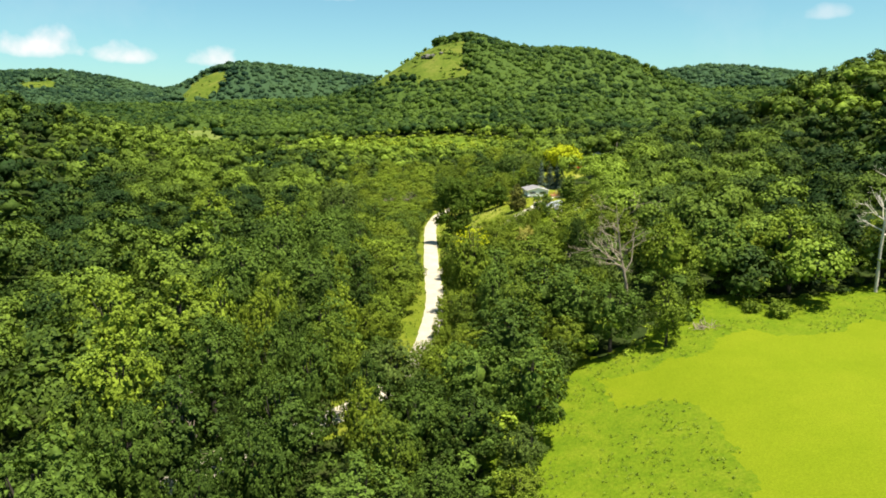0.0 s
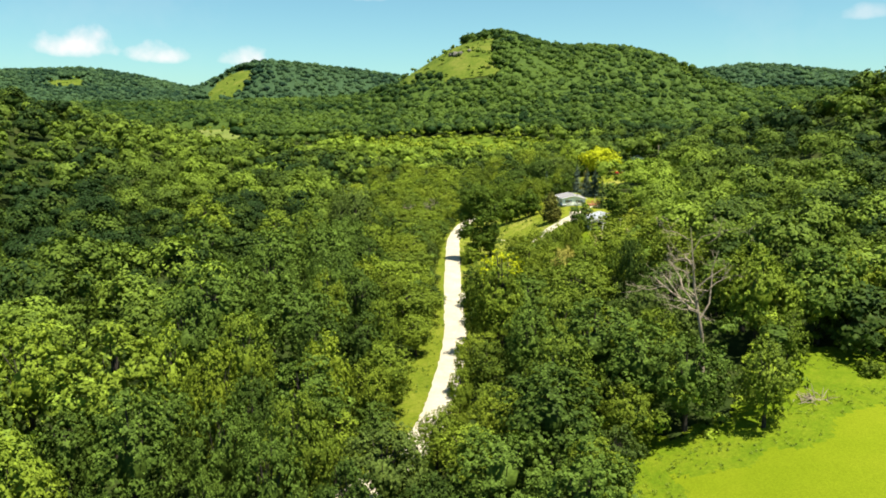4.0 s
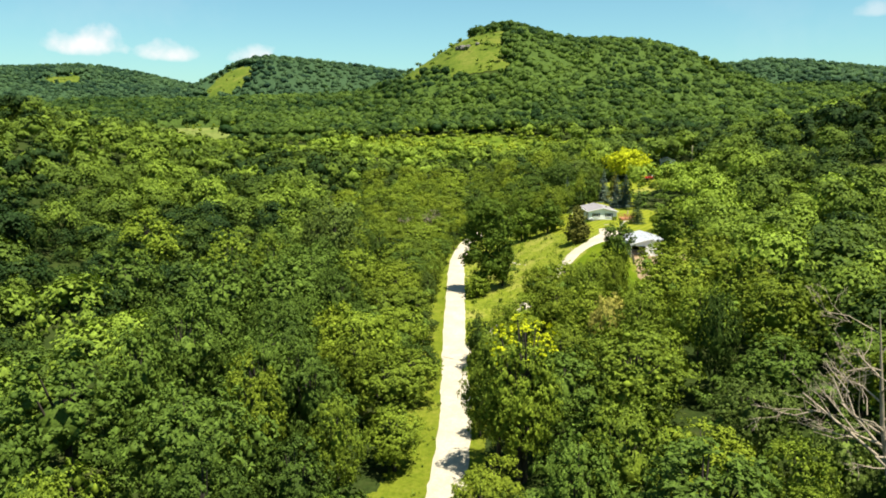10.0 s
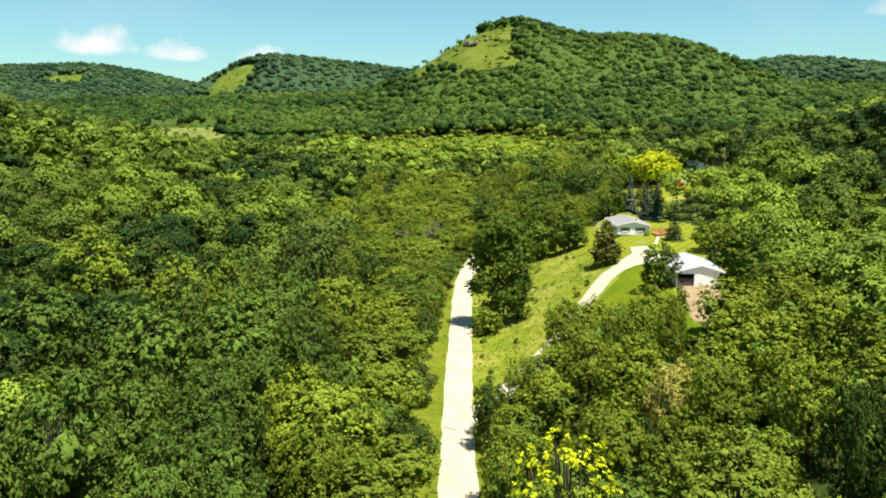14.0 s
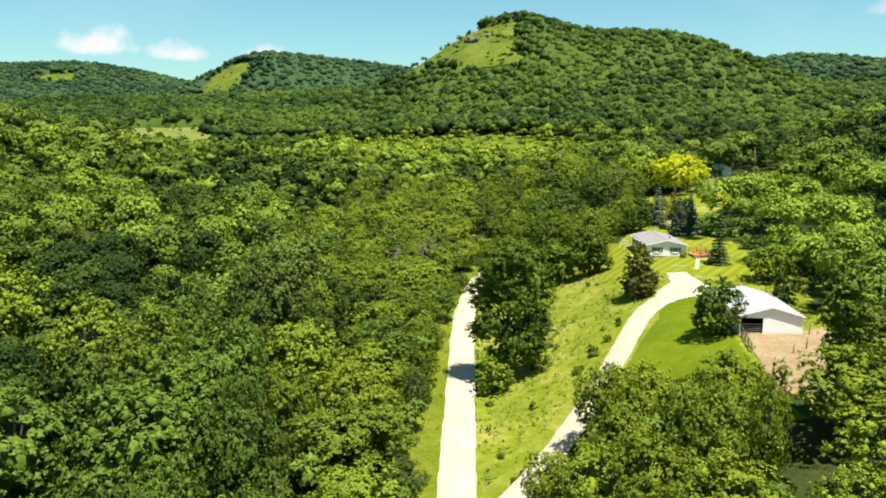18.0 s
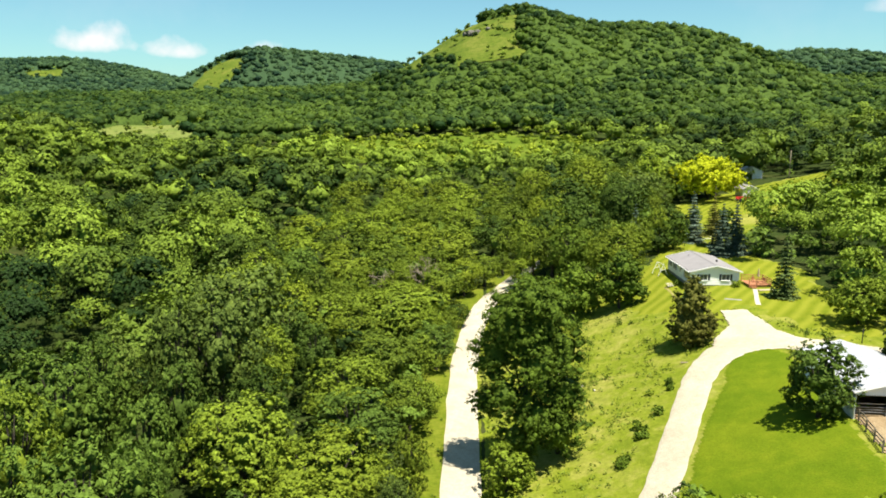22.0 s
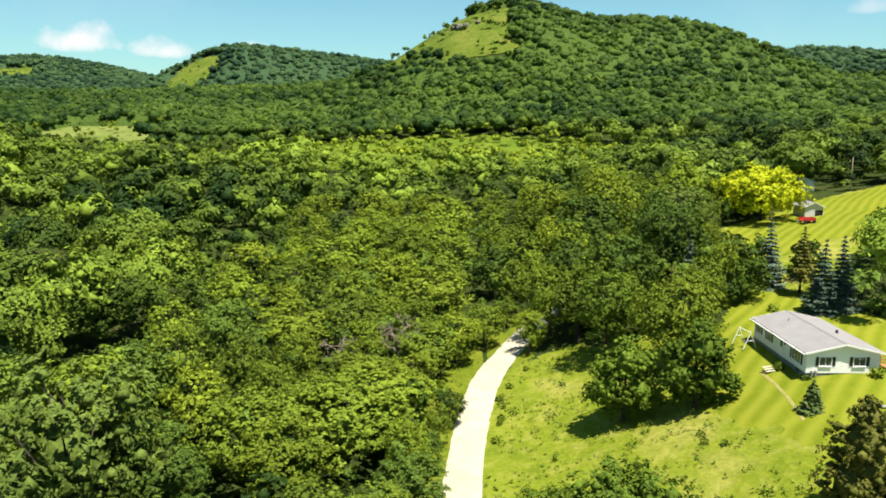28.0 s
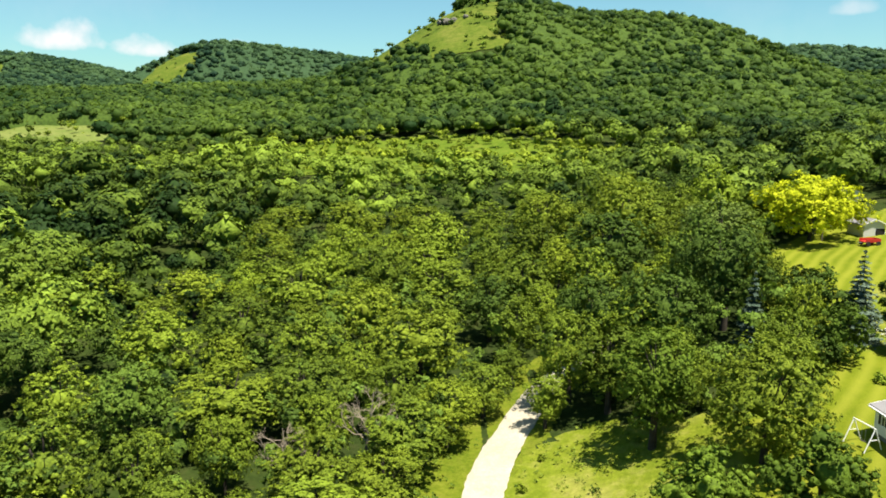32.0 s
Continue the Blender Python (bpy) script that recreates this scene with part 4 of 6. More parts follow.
def woods_patch(name, bounds, spacing, facing, quads, rmin, rmax, label, seed, where, size, hmul=1.5, lobes=8, material=None, up=0.35, core=0.66, soft=False):
    """Woods too far off to count: many crowns of leaf clumps, joined."""
    rng = np.random.default_rng(seed)
    x0, x1, y0, y1 = bounds
    nx, ny = int((x1 - x0) / spacing), int((y1 - y0) / spacing)
    X, Y = np.meshgrid(np.arange(nx), np.arange(ny))
    x = (x0 + (X + 0.5 * (Y % 2) + rng.uniform(-0.75, 0.75, X.shape)) * spacing).ravel()
    y = (y0 + (Y + rng.uniform(-0.6, 0.6, X.shape)) * spacing).ravel()
    keep = where(x, y) & ~((x > -60) & (x < 44) & (y > 385) & (y < 475) & (rng.random(len(x)) < 0.12))
    x, y = x[keep], y[keep]
    n = len(x)
    r = rng.uniform(rmin, rmax, n) * rng.choice([1, 1, 1.12, 0.7], n)
    h = r * hmul + (rng.uniform(2.4, 4.4, n) if soft else rng.uniform(0, 7, n))
    low = np.where((x > -62) & (x < 46) & (y > 380) & (y < 475), 0.72, 1.0)
    low = np.where((x > -245) & (x < -92) & (y > 425) & (y < 560) & (x + 245 > (560 - y) * 0.7), 0.45, low)
    r, h = r * (0.35 + 0.65 * low), h * low
    z = ground_z(x, y)
    L = sphere_dirs(rng, n * lobes).reshape(n, lobes, 3)
    L[..., 2] = np.abs(L[..., 2]) * 1.25 - 0.35
    reach = rng.uniform(0.55, 0.8, (n, lobes, 1))
    pick = rng.integers(0, lobes, (n, quads))
    rows = np.arange(n)[:, None]
    e = sphere_dirs(rng, n * quads).reshape(n, quads, 3) + L[rows, pick] * 0.6 + np.array([0, 0, 0.4])
    e /= np.linalg.norm(e, axis=-1)[..., None]
    lr = rng.uniform(0.28, 0.42, (n, lobes))[rows, pick][..., None]
    Q = (L * reach)[rows, pick] + e * lr * rng.uniform(0.7, 1.05, (n, quads, 1))
    P = Q * np.stack([r, r, r * 0.85], -1)[:, None] + np.stack([x, y, z + h - r * 0.85], -1)[:, None]
    V, F = cards(rng, P.reshape(-1, 3), (e * 0.6 + L[rows, pick] * 0.9).reshape(-1, 3) + np.array([0, 0, up]), 1.0, 0.75, facing)
    c = np.repeat(P.reshape(-1, 3), 3, 0)
    V = c + (V - c) * np.repeat(np.repeat(r * size, quads), 3)[:, None]
    mid = np.stack([x, y, z + h - r * 0.85], -1)
    if lobes > 12:
        cc = ((L * reach) * np.stack([r, r, r * 0.85], -1)[:, None] + mid[:, None]).reshape(-1, 3)
        V, F = with_cores(V, F, cc, np.repeat(r * 0.17, lobes), 0.85, rng, True)
        per = lobes * 6
    else:
        V, F = with_cores(V, F, mid, r * core, 0.85, rng, not soft)
        per = 12 if soft else 6
    stand = np.array([noise.noise((a * 0.012, b * 0.012, 5.0)) for a, b in zip(x, y)])
    each = stand * 0.6 + rng.normal(0, 0.24, n) + 0.16 * ((y > 300) & (y < 570) & (x > -170) & (x < 45)) + 0.2 * ((x > 25) & (x < 66) & (y > 155) & (y < 262)) - 0.3 * ((x > 46) & (y > 95) & (y < 210)) - 0.24 * ((x < -20) & (x > -90) & (y > 70) & (y < 250)) - 0.05 * ((x < -90) & (y > 100)) - 0.32 * ((x < -36) & (x > -90) & (y >= 250) & (y < 420))
    tint = np.concatenate([np.repeat(each, quads * 3), np.repeat(each, per)])
    ob = new(name, mesh_from(name, V, F, [material or WOODS], soft, None, tint))
    tagged(ob, label, "woods", kind="stuff")


plant_marked()
plant_woods()
build_stands()


def mid_where(x, y):
    own = (np.abs(x) < 36 + 14 * np.minimum(1, np.maximum(y, 0) / 300)) & (y > 14) & (y < 390)
    old = inside(FAR_MEADOW, x, y)
    return ~own & ~clearing(x, y) & ~old & (np.abs(x) < 60 + y * 0.75)


def shown(x, y):
    """The slopes that look down on the valley."""
    z = ground_z(x, y) + 9
    top = np.full(np.shape(x), -9.0)
    for f in np.linspace(0.3, 0.97, 28):
        px, py = x * f, 110 + (y - 110) * f
        top = np.maximum(top, (ground_z(px, py) + 2 - 30) / np.hypot(px, py - 110))
    return (z - 30) / np.hypot(x, y - 110) > top - 0.004


def close_by(x, y):
    return (np.abs(x) < 70 + 0.2 * y) & (y < 330)


woods_patch("valley_edge_woods", (-150, 150, 10, 400), 7.6, 0.4, 760, 3.2, 6.8, "leafy green woods on both sides of the valley road", 31, lambda x, y: mid_where(x, y) & shown(x, y) & close_by(x, y), 0.06, 1.5, 20)
woods_patch("valley_woods", (-330, 330, 10, 552), 6.8, 0.35, 230, 2.6, 5.9, "leafy green woods filling the valley floor and its sides", 37, lambda x, y: mid_where(x, y) & (shown(x, y) | (y > 480)) & ~close_by(x, y) & (np.abs(x) < 40 + 0.66 * y), 0.125, 1.5, 11)
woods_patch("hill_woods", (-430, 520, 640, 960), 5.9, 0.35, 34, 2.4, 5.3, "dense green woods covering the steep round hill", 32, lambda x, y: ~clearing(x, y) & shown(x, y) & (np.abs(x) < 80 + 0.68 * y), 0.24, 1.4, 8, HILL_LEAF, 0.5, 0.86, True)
woods_patch("far_woods", (-1400, 1250, 960, 2000), 8.6, 0.35, 16, 3.8, 6.8, "dark green woods on the farther hills, tinted blue for haze", 33, lambda x, y: ~clearing(x, y) & shown(x, y) & (np.abs(x) < 80 + 0.68 * y), 0.28, 1.4, 6, FAR_HAZE_LEAF, 0.5, 0.88, True)


woods_patch("hill_foot_woods", (-400, 400, 540, 655), 5.6, 0.35, 40, 3.0, 5.2, "row of tall dark trees along the hill's foot", 38, lambda x, y: ~clearing(x, y) & ~inside(FAR_MEADOW, x, y) & ((y > 552) | (np.abs(x) < 130)) & (y > 550 - 0.0009 * np.minimum(x * x, 17000)) & (np.abs(x) < 40 + 0.66 * y), 0.23, 1.45, 9, HILL_LEAF, 0.5, 0.84, True)


def brushy(x, y):
    rng = np.random.default_rng(6)
    return prairie(x, y) & (rng.random(np.shape(x)) < np.where(x > 8, 0.4, 0.16))


woods_patch("prairie_brush", (-800, 250, 690, 1400), 6.0, 0.4, 40, 1.2, 3.4, "scattered brush on the dry open hillside", 36, brushy, 0.30, 0.9, 6)
# dark leaf colour deepens the shade in the gaps under the crowns
woods_patch("undergrowth", (-66, 66, 14, 396), 4.4, 0.4, 120, 1.1, 2.3, "low leafy undergrowth, coloured dark for the shade in the gaps between the trees", 35, lambda x, y: ~clearing(x, y) & ~mid_where(x, y) & (line_distance(ROAD, x, y) > 5.6), 0.155, 0.6, 11, LEAF_DARK, 0.35, 0.38)


def thicket(x, y):
    rng = np.random.default_rng(5)
    return (inside(FAR_MEADOW, x, y) | inside(LEFT_FIELD, x, y)) & (rng.random(np.shape(x)) < np.where(x < -165, 0.13, np.where(y < 500, 0.85, 0.5)))


woods_patch("meadow_shrubs", (-260, 75, 390, 635), 4.6, 0.4, 52, 0.6, 3.0, "scattered low shrubs in the old field", 34, thicket, 0.26, 0.9, 8, LEAF_LIGHT)


def understory(name, where, bounds, step, lift, bump, label, seed, material=HILL_LEAF):
    """The closed lower storey of leaves between the crowns of far woods."""
    rng = np.random.default_rng(seed)
    x0, x1, y0, y1 = bounds
    X, Y = np.meshgrid(np.arange(x0, x1, step), np.arange(y0, y1, step))
    ny, nx = X.shape
    cx, cy = (X[:-1, :-1] + step / 2).ravel(), (Y[:-1, :-1] + step / 2).ravel()
    i = (np.arange(ny - 1)[:, None] * nx + np.arange(nx - 1)[None]).ravel()[where(cx, cy)]
    F = np.stack([i, i + 1, i + nx + 1, i + nx], 1)
    used = np.unique(F)
    back = np.full(nx * ny, -1)
    back[used] = np.arange(len(used))
    jx = X.ravel()[used] + rng.uniform(-0.35, 0.35, len(used)) * step
    jy = Y.ravel()[used] + rng.uniform(-0.35, 0.35, len(used)) * step
    edge = np.bincount(F.ravel(), minlength=nx * ny)[used] < 4
    V = np.stack([jx, jy, ground_z(jx, jy) + np.where(edge, 0.2, lift + rng.uniform(-bump, bump, len(used)))], 1)
    ob = new(name, mesh_from(name, V, back[F], [material], True))
    tagged(ob, label, "undergrowth", kind="stuff")


# again the dark leaf colour, standing in for shade between the crowns
woods_patch("slope_undergrowth", (-170, 120, 40, 480), 5.4, 0.4, 64, 1.6, 3.0, "low leafy undergrowth, coloured dark for shade, between the trees of the valley sides", 53, lambda x, y: mid_where(x, y) & shown(x, y) & ((y > 330) | close_by(x, y)), 0.19, 0.6, 11, LEAF_DARK, 0.35, 0.38)
understory("hill_understory", lambda x, y: ~clearing(x, y) & ~inside(FAR_MEADOW, x, y) & (y > 566) & shown(x, y) & (np.abs(x) < 80 + 0.68 * y), (-430, 520, 560, 960), 4.0, 5.6, 1.6, "closed green lower storey of the hillside woods", 51)
# same blue haze tint as the crowns above it
understory("far_understory", lambda x, y: ~clearing(x, y) & shown(x, y) & (np.abs(x) < 80 + 0.68 * y), (-1400, 1250, 960, 2000), 9.0, 6.2, 1.8, "closed green lower storey of the farther woods, tinted blue for haze", 52, FAR_HAZE_LEAF)


def field_edge(x, y):
    d = line_distance(FIELD[2:17], x, y)
    return (d < 5.5) & (d > 0.8) & ~inside(FIELD, x, y) & ~near_road(x, y, 4, 3.4)


woods_patch("field_edge_brush", (0, 116, 20, 126), 2.4, 0.4, 120, 0.9, 1.9, "leafy brush under the trees at the hay field's edge", 39, field_edge, 0.15, 0.5, 14, LEAF_MID)


def outside_view(x, y):
    own = (np.abs(x) < 36 + 14 * np.minimum(1, np.maximum(y, 0) / 300)) & (y > 14)
    return ~own & ~clearing(x, y) & ((np.abs(x) >= 60 + y * 0.75) | (np.abs(x) >= 40 + 0.66 * y) & ~close_by(x, y) | (y < 14) | ~shown(x, y))


woods_patch("outer_woods", (-230, 230, -60, 470), 9.0, 0.35, 26, 3.2, 6.0, "woods going on over the slopes beside the valley", 40, outside_view, 0.34, 1.4, 8)


# ---- single trees, bushes and dead wood ----
def conifer_variant(seed, R, H, material, rows=24, leaf=0.24, bare=0.06, thin=1.0):
    """A spruce: tiers of drooping boughs round a straight stem."""
    rng = np.random.default_rng(seed)
    P, N = [], []
    for i in range(rows):
        f = i / (rows - 1)
        z = H * (bare + (0.985 - bare) * f)
        r = R * (1 - f) ** 0.85 * rng.uniform(0.85, 1.1) + 0.10
        boughs = max(5, int(13 * (1 - f) + 4))
        for k in range(boughs):
            a = 2 * math.pi * (k + rng.random()) / boughs
            length = r * rng.uniform(0.75, 1.12)
            m = max(4, int(length * 24 * thin))
            t = rng.uniform(0.12, 1.0, m)
            side = rng.normal(0, 0.16, m) * length * t
            x = np.cos(a) * length * t - np.sin(a) * side
            y = np.sin(a) * length * t + np.cos(a) * side
            zz = z - 0.30 * length * t ** 1.3 + rng.normal(0, 0.05, m) + 0.12 * length * t ** 3
            P.append(np.stack([x, y, zz], 1))
            N.append(np.tile([np.cos(a) * 0.5, np.sin(a) * 0.5, 1.0], (m, 1)))
    P, N = np.concatenate(P), np.concatenate(N)
    V, F = cards(rng, P, N, leaf, 0.5, 0.35)
    v, f = tube([(0, 0, -0.5), (0, 0, H * 0.5), (0, 0, H * 0.97)], [0.16 + 0.008 * H, 0.10, 0.02], 6)
    return mesh_from("crown", V, F, [material]), mesh_from("trunk", v, f, [BARK], True)


def conifer(x, y, R, H, material, label, seed, bare=0.06, thin=1.0):
    boughs, trunk = conifer_variant(seed, R, H, material, max(9, int(H * 1.7)), 0.26, bare, thin)
    root = new("spruce_tree")
    for nm, me in (("trunk", trunk), ("crown", boughs)):
        o = new(nm, me)
        o.parent = root
    root.matrix_basis = pose(x, y, gz(x, y))
    tagged(root, label, "conifer", "spruces by the house")


def own_tree(x, y, R, H, material, label, seed, count=3000, leaf=0.22, lobes=26, lobe_size=0.29, base=0.2, skirt=-0.6, name="broadleaf_tree"):
    tree_at(tree_variant(seed, R, H, leaf * 0.92, int(count * 1.8) if count < 9000 else count, material, lobes, lobe_size, base, skirt, name != "yellowing_tree"), pose(x, y, gz(x, y)), label, "", name)


def lobed_tree(x, y, H, lobes, material, label, seed, density=34.0, leaf=0.17, stem=0.36):
    """A big tree of several upright masses of foliage: dx, dy, height, radius, half height."""
    rng = np.random.default_rng(seed)
    P, N, C, R = [], [], [], []
    for dx, dy, z, r, rz in lobes:
        p, n, c, lr = crown_points(rng, r, z, rz, 20, int(density * 4 * r * rz), 0.31, -0.9)
        o = np.array([dx, dy, 0])
        P.append(p + o), N.append(n + o * 0.15), C.append(c + o), R.append(lr)
    P, N, C, R = np.concatenate(P), np.concatenate(N), np.concatenate(C), np.concatenate(R)
    P[:, 2] = np.maximum(P[:, 2], 0.1)
    V, F = cards(rng, P, N, leaf)
    V, F = with_cores(V, F, C, R * 0.6, 0.8, rng, True)
    V, F = with_cores(V, F, np.array([(dx, dy, z) for dx, dy, z, r, rz in lobes]), np.array([q[3] * 0.55 for q in lobes]), 1.2, rng)
    ends = np.array([(dx, dy, z) for dx, dy, z, r, rz in lobes])
    tree_at((mesh_from("crown", V, F, [material]), trunk_mesh(rng, H, H * 0.6, ends, stem, "trunk", 8, 12)), pose(x, y, gz(x, y)), label)


lobed_tree(3.5, 223.4, 22, [(-4.5, 0.2, 7.4, 1.8, 2.2), (-2.2, 0.0, 16.8, 3.3, 4.0), (2.1, 0.6, 17.6, 3.4, 4.1), (0.0, -0.7, 19.2, 2.6, 2.7), (3.4, -0.4, 13.6, 3.2, 3.8), (-3.5, 0.5, 12.8, 2.8, 3.4),
           (4.1, -0.2, 9.1, 2.6, 3.3), (-2.4, -1.2, 8.7, 2.7, 3.3), (1.1, -1.7, 12.1, 2.8, 3.3), (1.2, -1.7, 6.6, 2.9, 3.5), (3.7, 0.0, 4.0, 2.5, 3.4), (-1.1, -1.0, 4.0, 2.5, 3.5), (0.2, -0.4, 14.8, 3.2, 3.9), (0.6, 1.1, 18.5, 2.7, 2.8), (-0.7, 0.7, 18.0, 2.6, 3.0)],
           LEAF_OAK, "tall broadleaf tree of several leafy masses beside the gravel road", 901, 84.0, 0.125)
own_tree(1.4, 218.8, 2.7, 5.6, LEAF_MID, "small leafy tree at the foot of the tall roadside tree", 902, 1500, 0.2, 18, 0.32, 0.02, -0.97)
own_tree(7.3, 225.3, 3.36, 10.33, LEAF_DARK, "dark shrubby tree beside the tall roadside tree", 903, 1700, 0.22, 18, 0.32, 0.02, -0.97)
lobed_tree(35, 190.9, 14.9, [(0.0, 0.0, 13.3, 1.8, 2.1), (-0.9, 0.2, 10.9, 2.1, 2.2), (1.0, -0.2, 10.3, 2.2, 2.3), (0.0, 0.0, 7.5, 2.4, 2.4), (0.2, -0.4, 4.5, 2.3, 2.6), (-0.6, 0.3, 2.3, 2.1, 2.2)],
           LEAF_MID, "tall slim leafy tree before the dirt yard", 933, 50.0, 0.14, 0.22)
lobed_tree(14.2, 269, 10.1, [(-1.9, -0.6, 4.3, 2.5, 2.0), (1.6, -0.9, 4.1, 2.5, 2.0), (0.0, -0.6, 7.2, 2.5, 2.0), (-2.0, 1.0, 6.2, 2.1, 2.0), (2.3, 0.8, 6.6, 2.3, 2.0), (0.3, 1.3, 8.4, 2.0, 1.8), (3.3, -0.4, 3.3, 1.6, 1.5), (-3.5, 0.2, 3.4, 1.5, 1.5), (-1.0, 0.8, 2.0, 1.9, 1.6), (1.4, 0.6, 2.0, 1.8, 1.6)],
           LEAF_OAK, "spreading low broadleaf tree shading the meadow grass", 904, 50.0, 0.135, 0.2)
lobed_tree(21.4, 266.8, 10.1, [(-1.8, -0.7, 4.1, 2.3, 1.9), (1.7, -0.7, 4.0, 2.4, 1.9), (0.2, -0.5, 7.1, 2.4, 2.0), (-2.1, 0.9, 6.2, 2.1, 1.9), (2.2, 0.7, 6.4, 2.2, 1.9), (0.2, 0.9, 8.6, 1.8, 1.6), (3.5, -0.2, 3.2, 1.6, 1.4), (-3.3, 0.0, 3.2, 1.5, 1.4), (-1.2, 0.6, 1.9, 1.8, 1.6), (1.5, 0.4, 1.8, 1.7, 1.5)],
           LEAF_OAK, "wide leafy tree with boughs near the meadow grass", 905, 50.0, 0.135, 0.2)
own_tree(23.2, 280, 6.2, 12.6, LEAF_LIGHT, "round-crowned leafy tree behind the meadow trees", 906, 5000, 0.19, 56, 0.22, 0.05, -0.9)
own_tree(15.6, 288, 4.4, 14.6, LEAF_OAK, "leafy tree beside the bend of the gravel road", 907, 4200, 0.18, 44, 0.23, 0.12, -0.9)
lobed_tree(26.5, 243.4, 9.8, [(0.0, 0.0, 1.8, 3.3, 2.0), (0.3, 0.2, 4.0, 3.1, 2.0), (-0.2, -0.2, 6.2, 2.6, 1.9), (0.2, 0.0, 7.8, 1.7, 1.6), (0.0, 0.1, 8.9, 1.0, 1.0), (1.3, -0.6, 3.1, 2.3, 2.0), (-1.3, -0.5, 2.9, 2.3, 2.0)],
           NEEDLE_BROWN, "olive-brown cedar tree by the gravel drive", 908, 40.0, 0.14)
own_tree(31.7, 218.1, 3.37, 8.79, LEAF_DARK, "dark round tree against the corner of the barn", 909, 3200, 0.2, 26, 0.29, 0.02, -0.97)
own_tree(49, 245.5, 3.90, 7.00, LEAF_MID, "round bushy tree on the lawn behind the barn", 910, 2600, 0.24, 26, 0.29, 0.02, -0.97)
own_tree(44.6, 228, 1.90, 6.60, LEAF_DARK, "slim dark tree beside the barn", 911, 1500, 0.2, 18, 0.32, 0.02, -0.97)
own_tree(61.2, 352, 9.5, 12.4, LEAF_GOLD, "broad domed tree with bright golden-yellow leaves", 912, 5200, 0.34, 60, 0.22, 0.10, -0.6, "golden_tree")
own_tree(49.5, 323, 1.7, 3.6, LEAF_DARK, "small round tree on the upper lawn", 913, 600, 0.2, 12, 0.36, 0.02, -0.97)
own_tree(38.5, 307.5, 3.2, 8.2, LEAF_DARK, "dark leafy tree behind the house lawn", 914, 1900, 0.24, 24, 0.29, 0.02, -0.97)
own_tree(35.5, 300.4, 2.8, 6.6, LEAF_MID, "leafy bush at the edge of the house lawn", 915, 1500, 0.23, 20, 0.3, 0.02, -0.97)
own_tree(34, 293.8, 2.6, 5.4, LEAF_DARK, "dark round bush at the edge of the house lawn", 916, 1400, 0.23, 20, 0.3, 0.02, -0.97)
own_tree(37.4, 295.2, 2.8, 7.2, LEAF_OAK, "leafy young tree at the edge of the house lawn", 931, 1700, 0.22, 22, 0.3, 0.02, -0.97)
own_tree(40.2, 302, 2.4, 7.8, LEAF_DARK, "dark upright tree behind the house lawn", 932, 1500, 0.22, 20, 0.3, 0.02, -0.97)
own_tree(41.6, 311.5, 2.2, 5.6, LEAF_MID, "leafy young tree below the upper lawn", 917, 1100, 0.24, 18, 0.3, 0.02, -0.97)
own_tree(36.2, 312.6, 2.6, 6.4, LEAF_OAK, "leafy tree at the lower end of the upper lawn", 933, 1300, 0.24, 20, 0.3, 0.02, -0.97)
own_tree(51.5, 308.5, 2.6, 6.2, LEAF_DARK, "dark bushy tree between the two lawns", 934, 1300, 0.24, 20, 0.3, 0.02, -0.97)
own_tree(6.4, 137, 4.4, 19.6, LEAF_GOLD, "yellowing leafy branch tips over the roadside trees", 918, 700, 0.17, 30, 0.16, 0.62, -0.3, "yellowing_tree")
conifer(44.7, 288.6, 2.6, 10.2, NEEDLE_BLUE, "tall blue-grey spruce on the lawn behind the house", 921)
conifer(47.6, 289.6, 2.6, 10.4, NEEDLE_BLUE, "tall silvery blue spruce with drooping tiers", 922)
conifer(42.9, 302, 2.8, 10.8, NEEDLE_BLUE, "dark blue-green spruce at the lawn's upper edge", 923)
conifer(45.6, 297, 2.2, 10.4, NEEDLE_BROWN, "thin brownish pine with bare lower stem", 924, 0.26, 0.6)
conifer(44.8, 259.2, 2.2, 10.9, NEEDLE_GREEN, "grey-green spruce on the lawn beside the house", 925, 0.07, 0.55)
conifer(31.2, 303.6, 2.0, 9.0, NEEDLE_BLUE, "slender grey spruce among the leafy trees", 926)
conifer(30.6, 260.1, 1.34, 3.09, NEEDLE_GREEN, "small bushy evergreen on the lawn before the house", 927, 0.02, 1.2)
conifer(-20.5, 504, 2.2, 6.5, NEEDLE_GREEN, "lone dark conifer in the far old field", 928, 0.03)


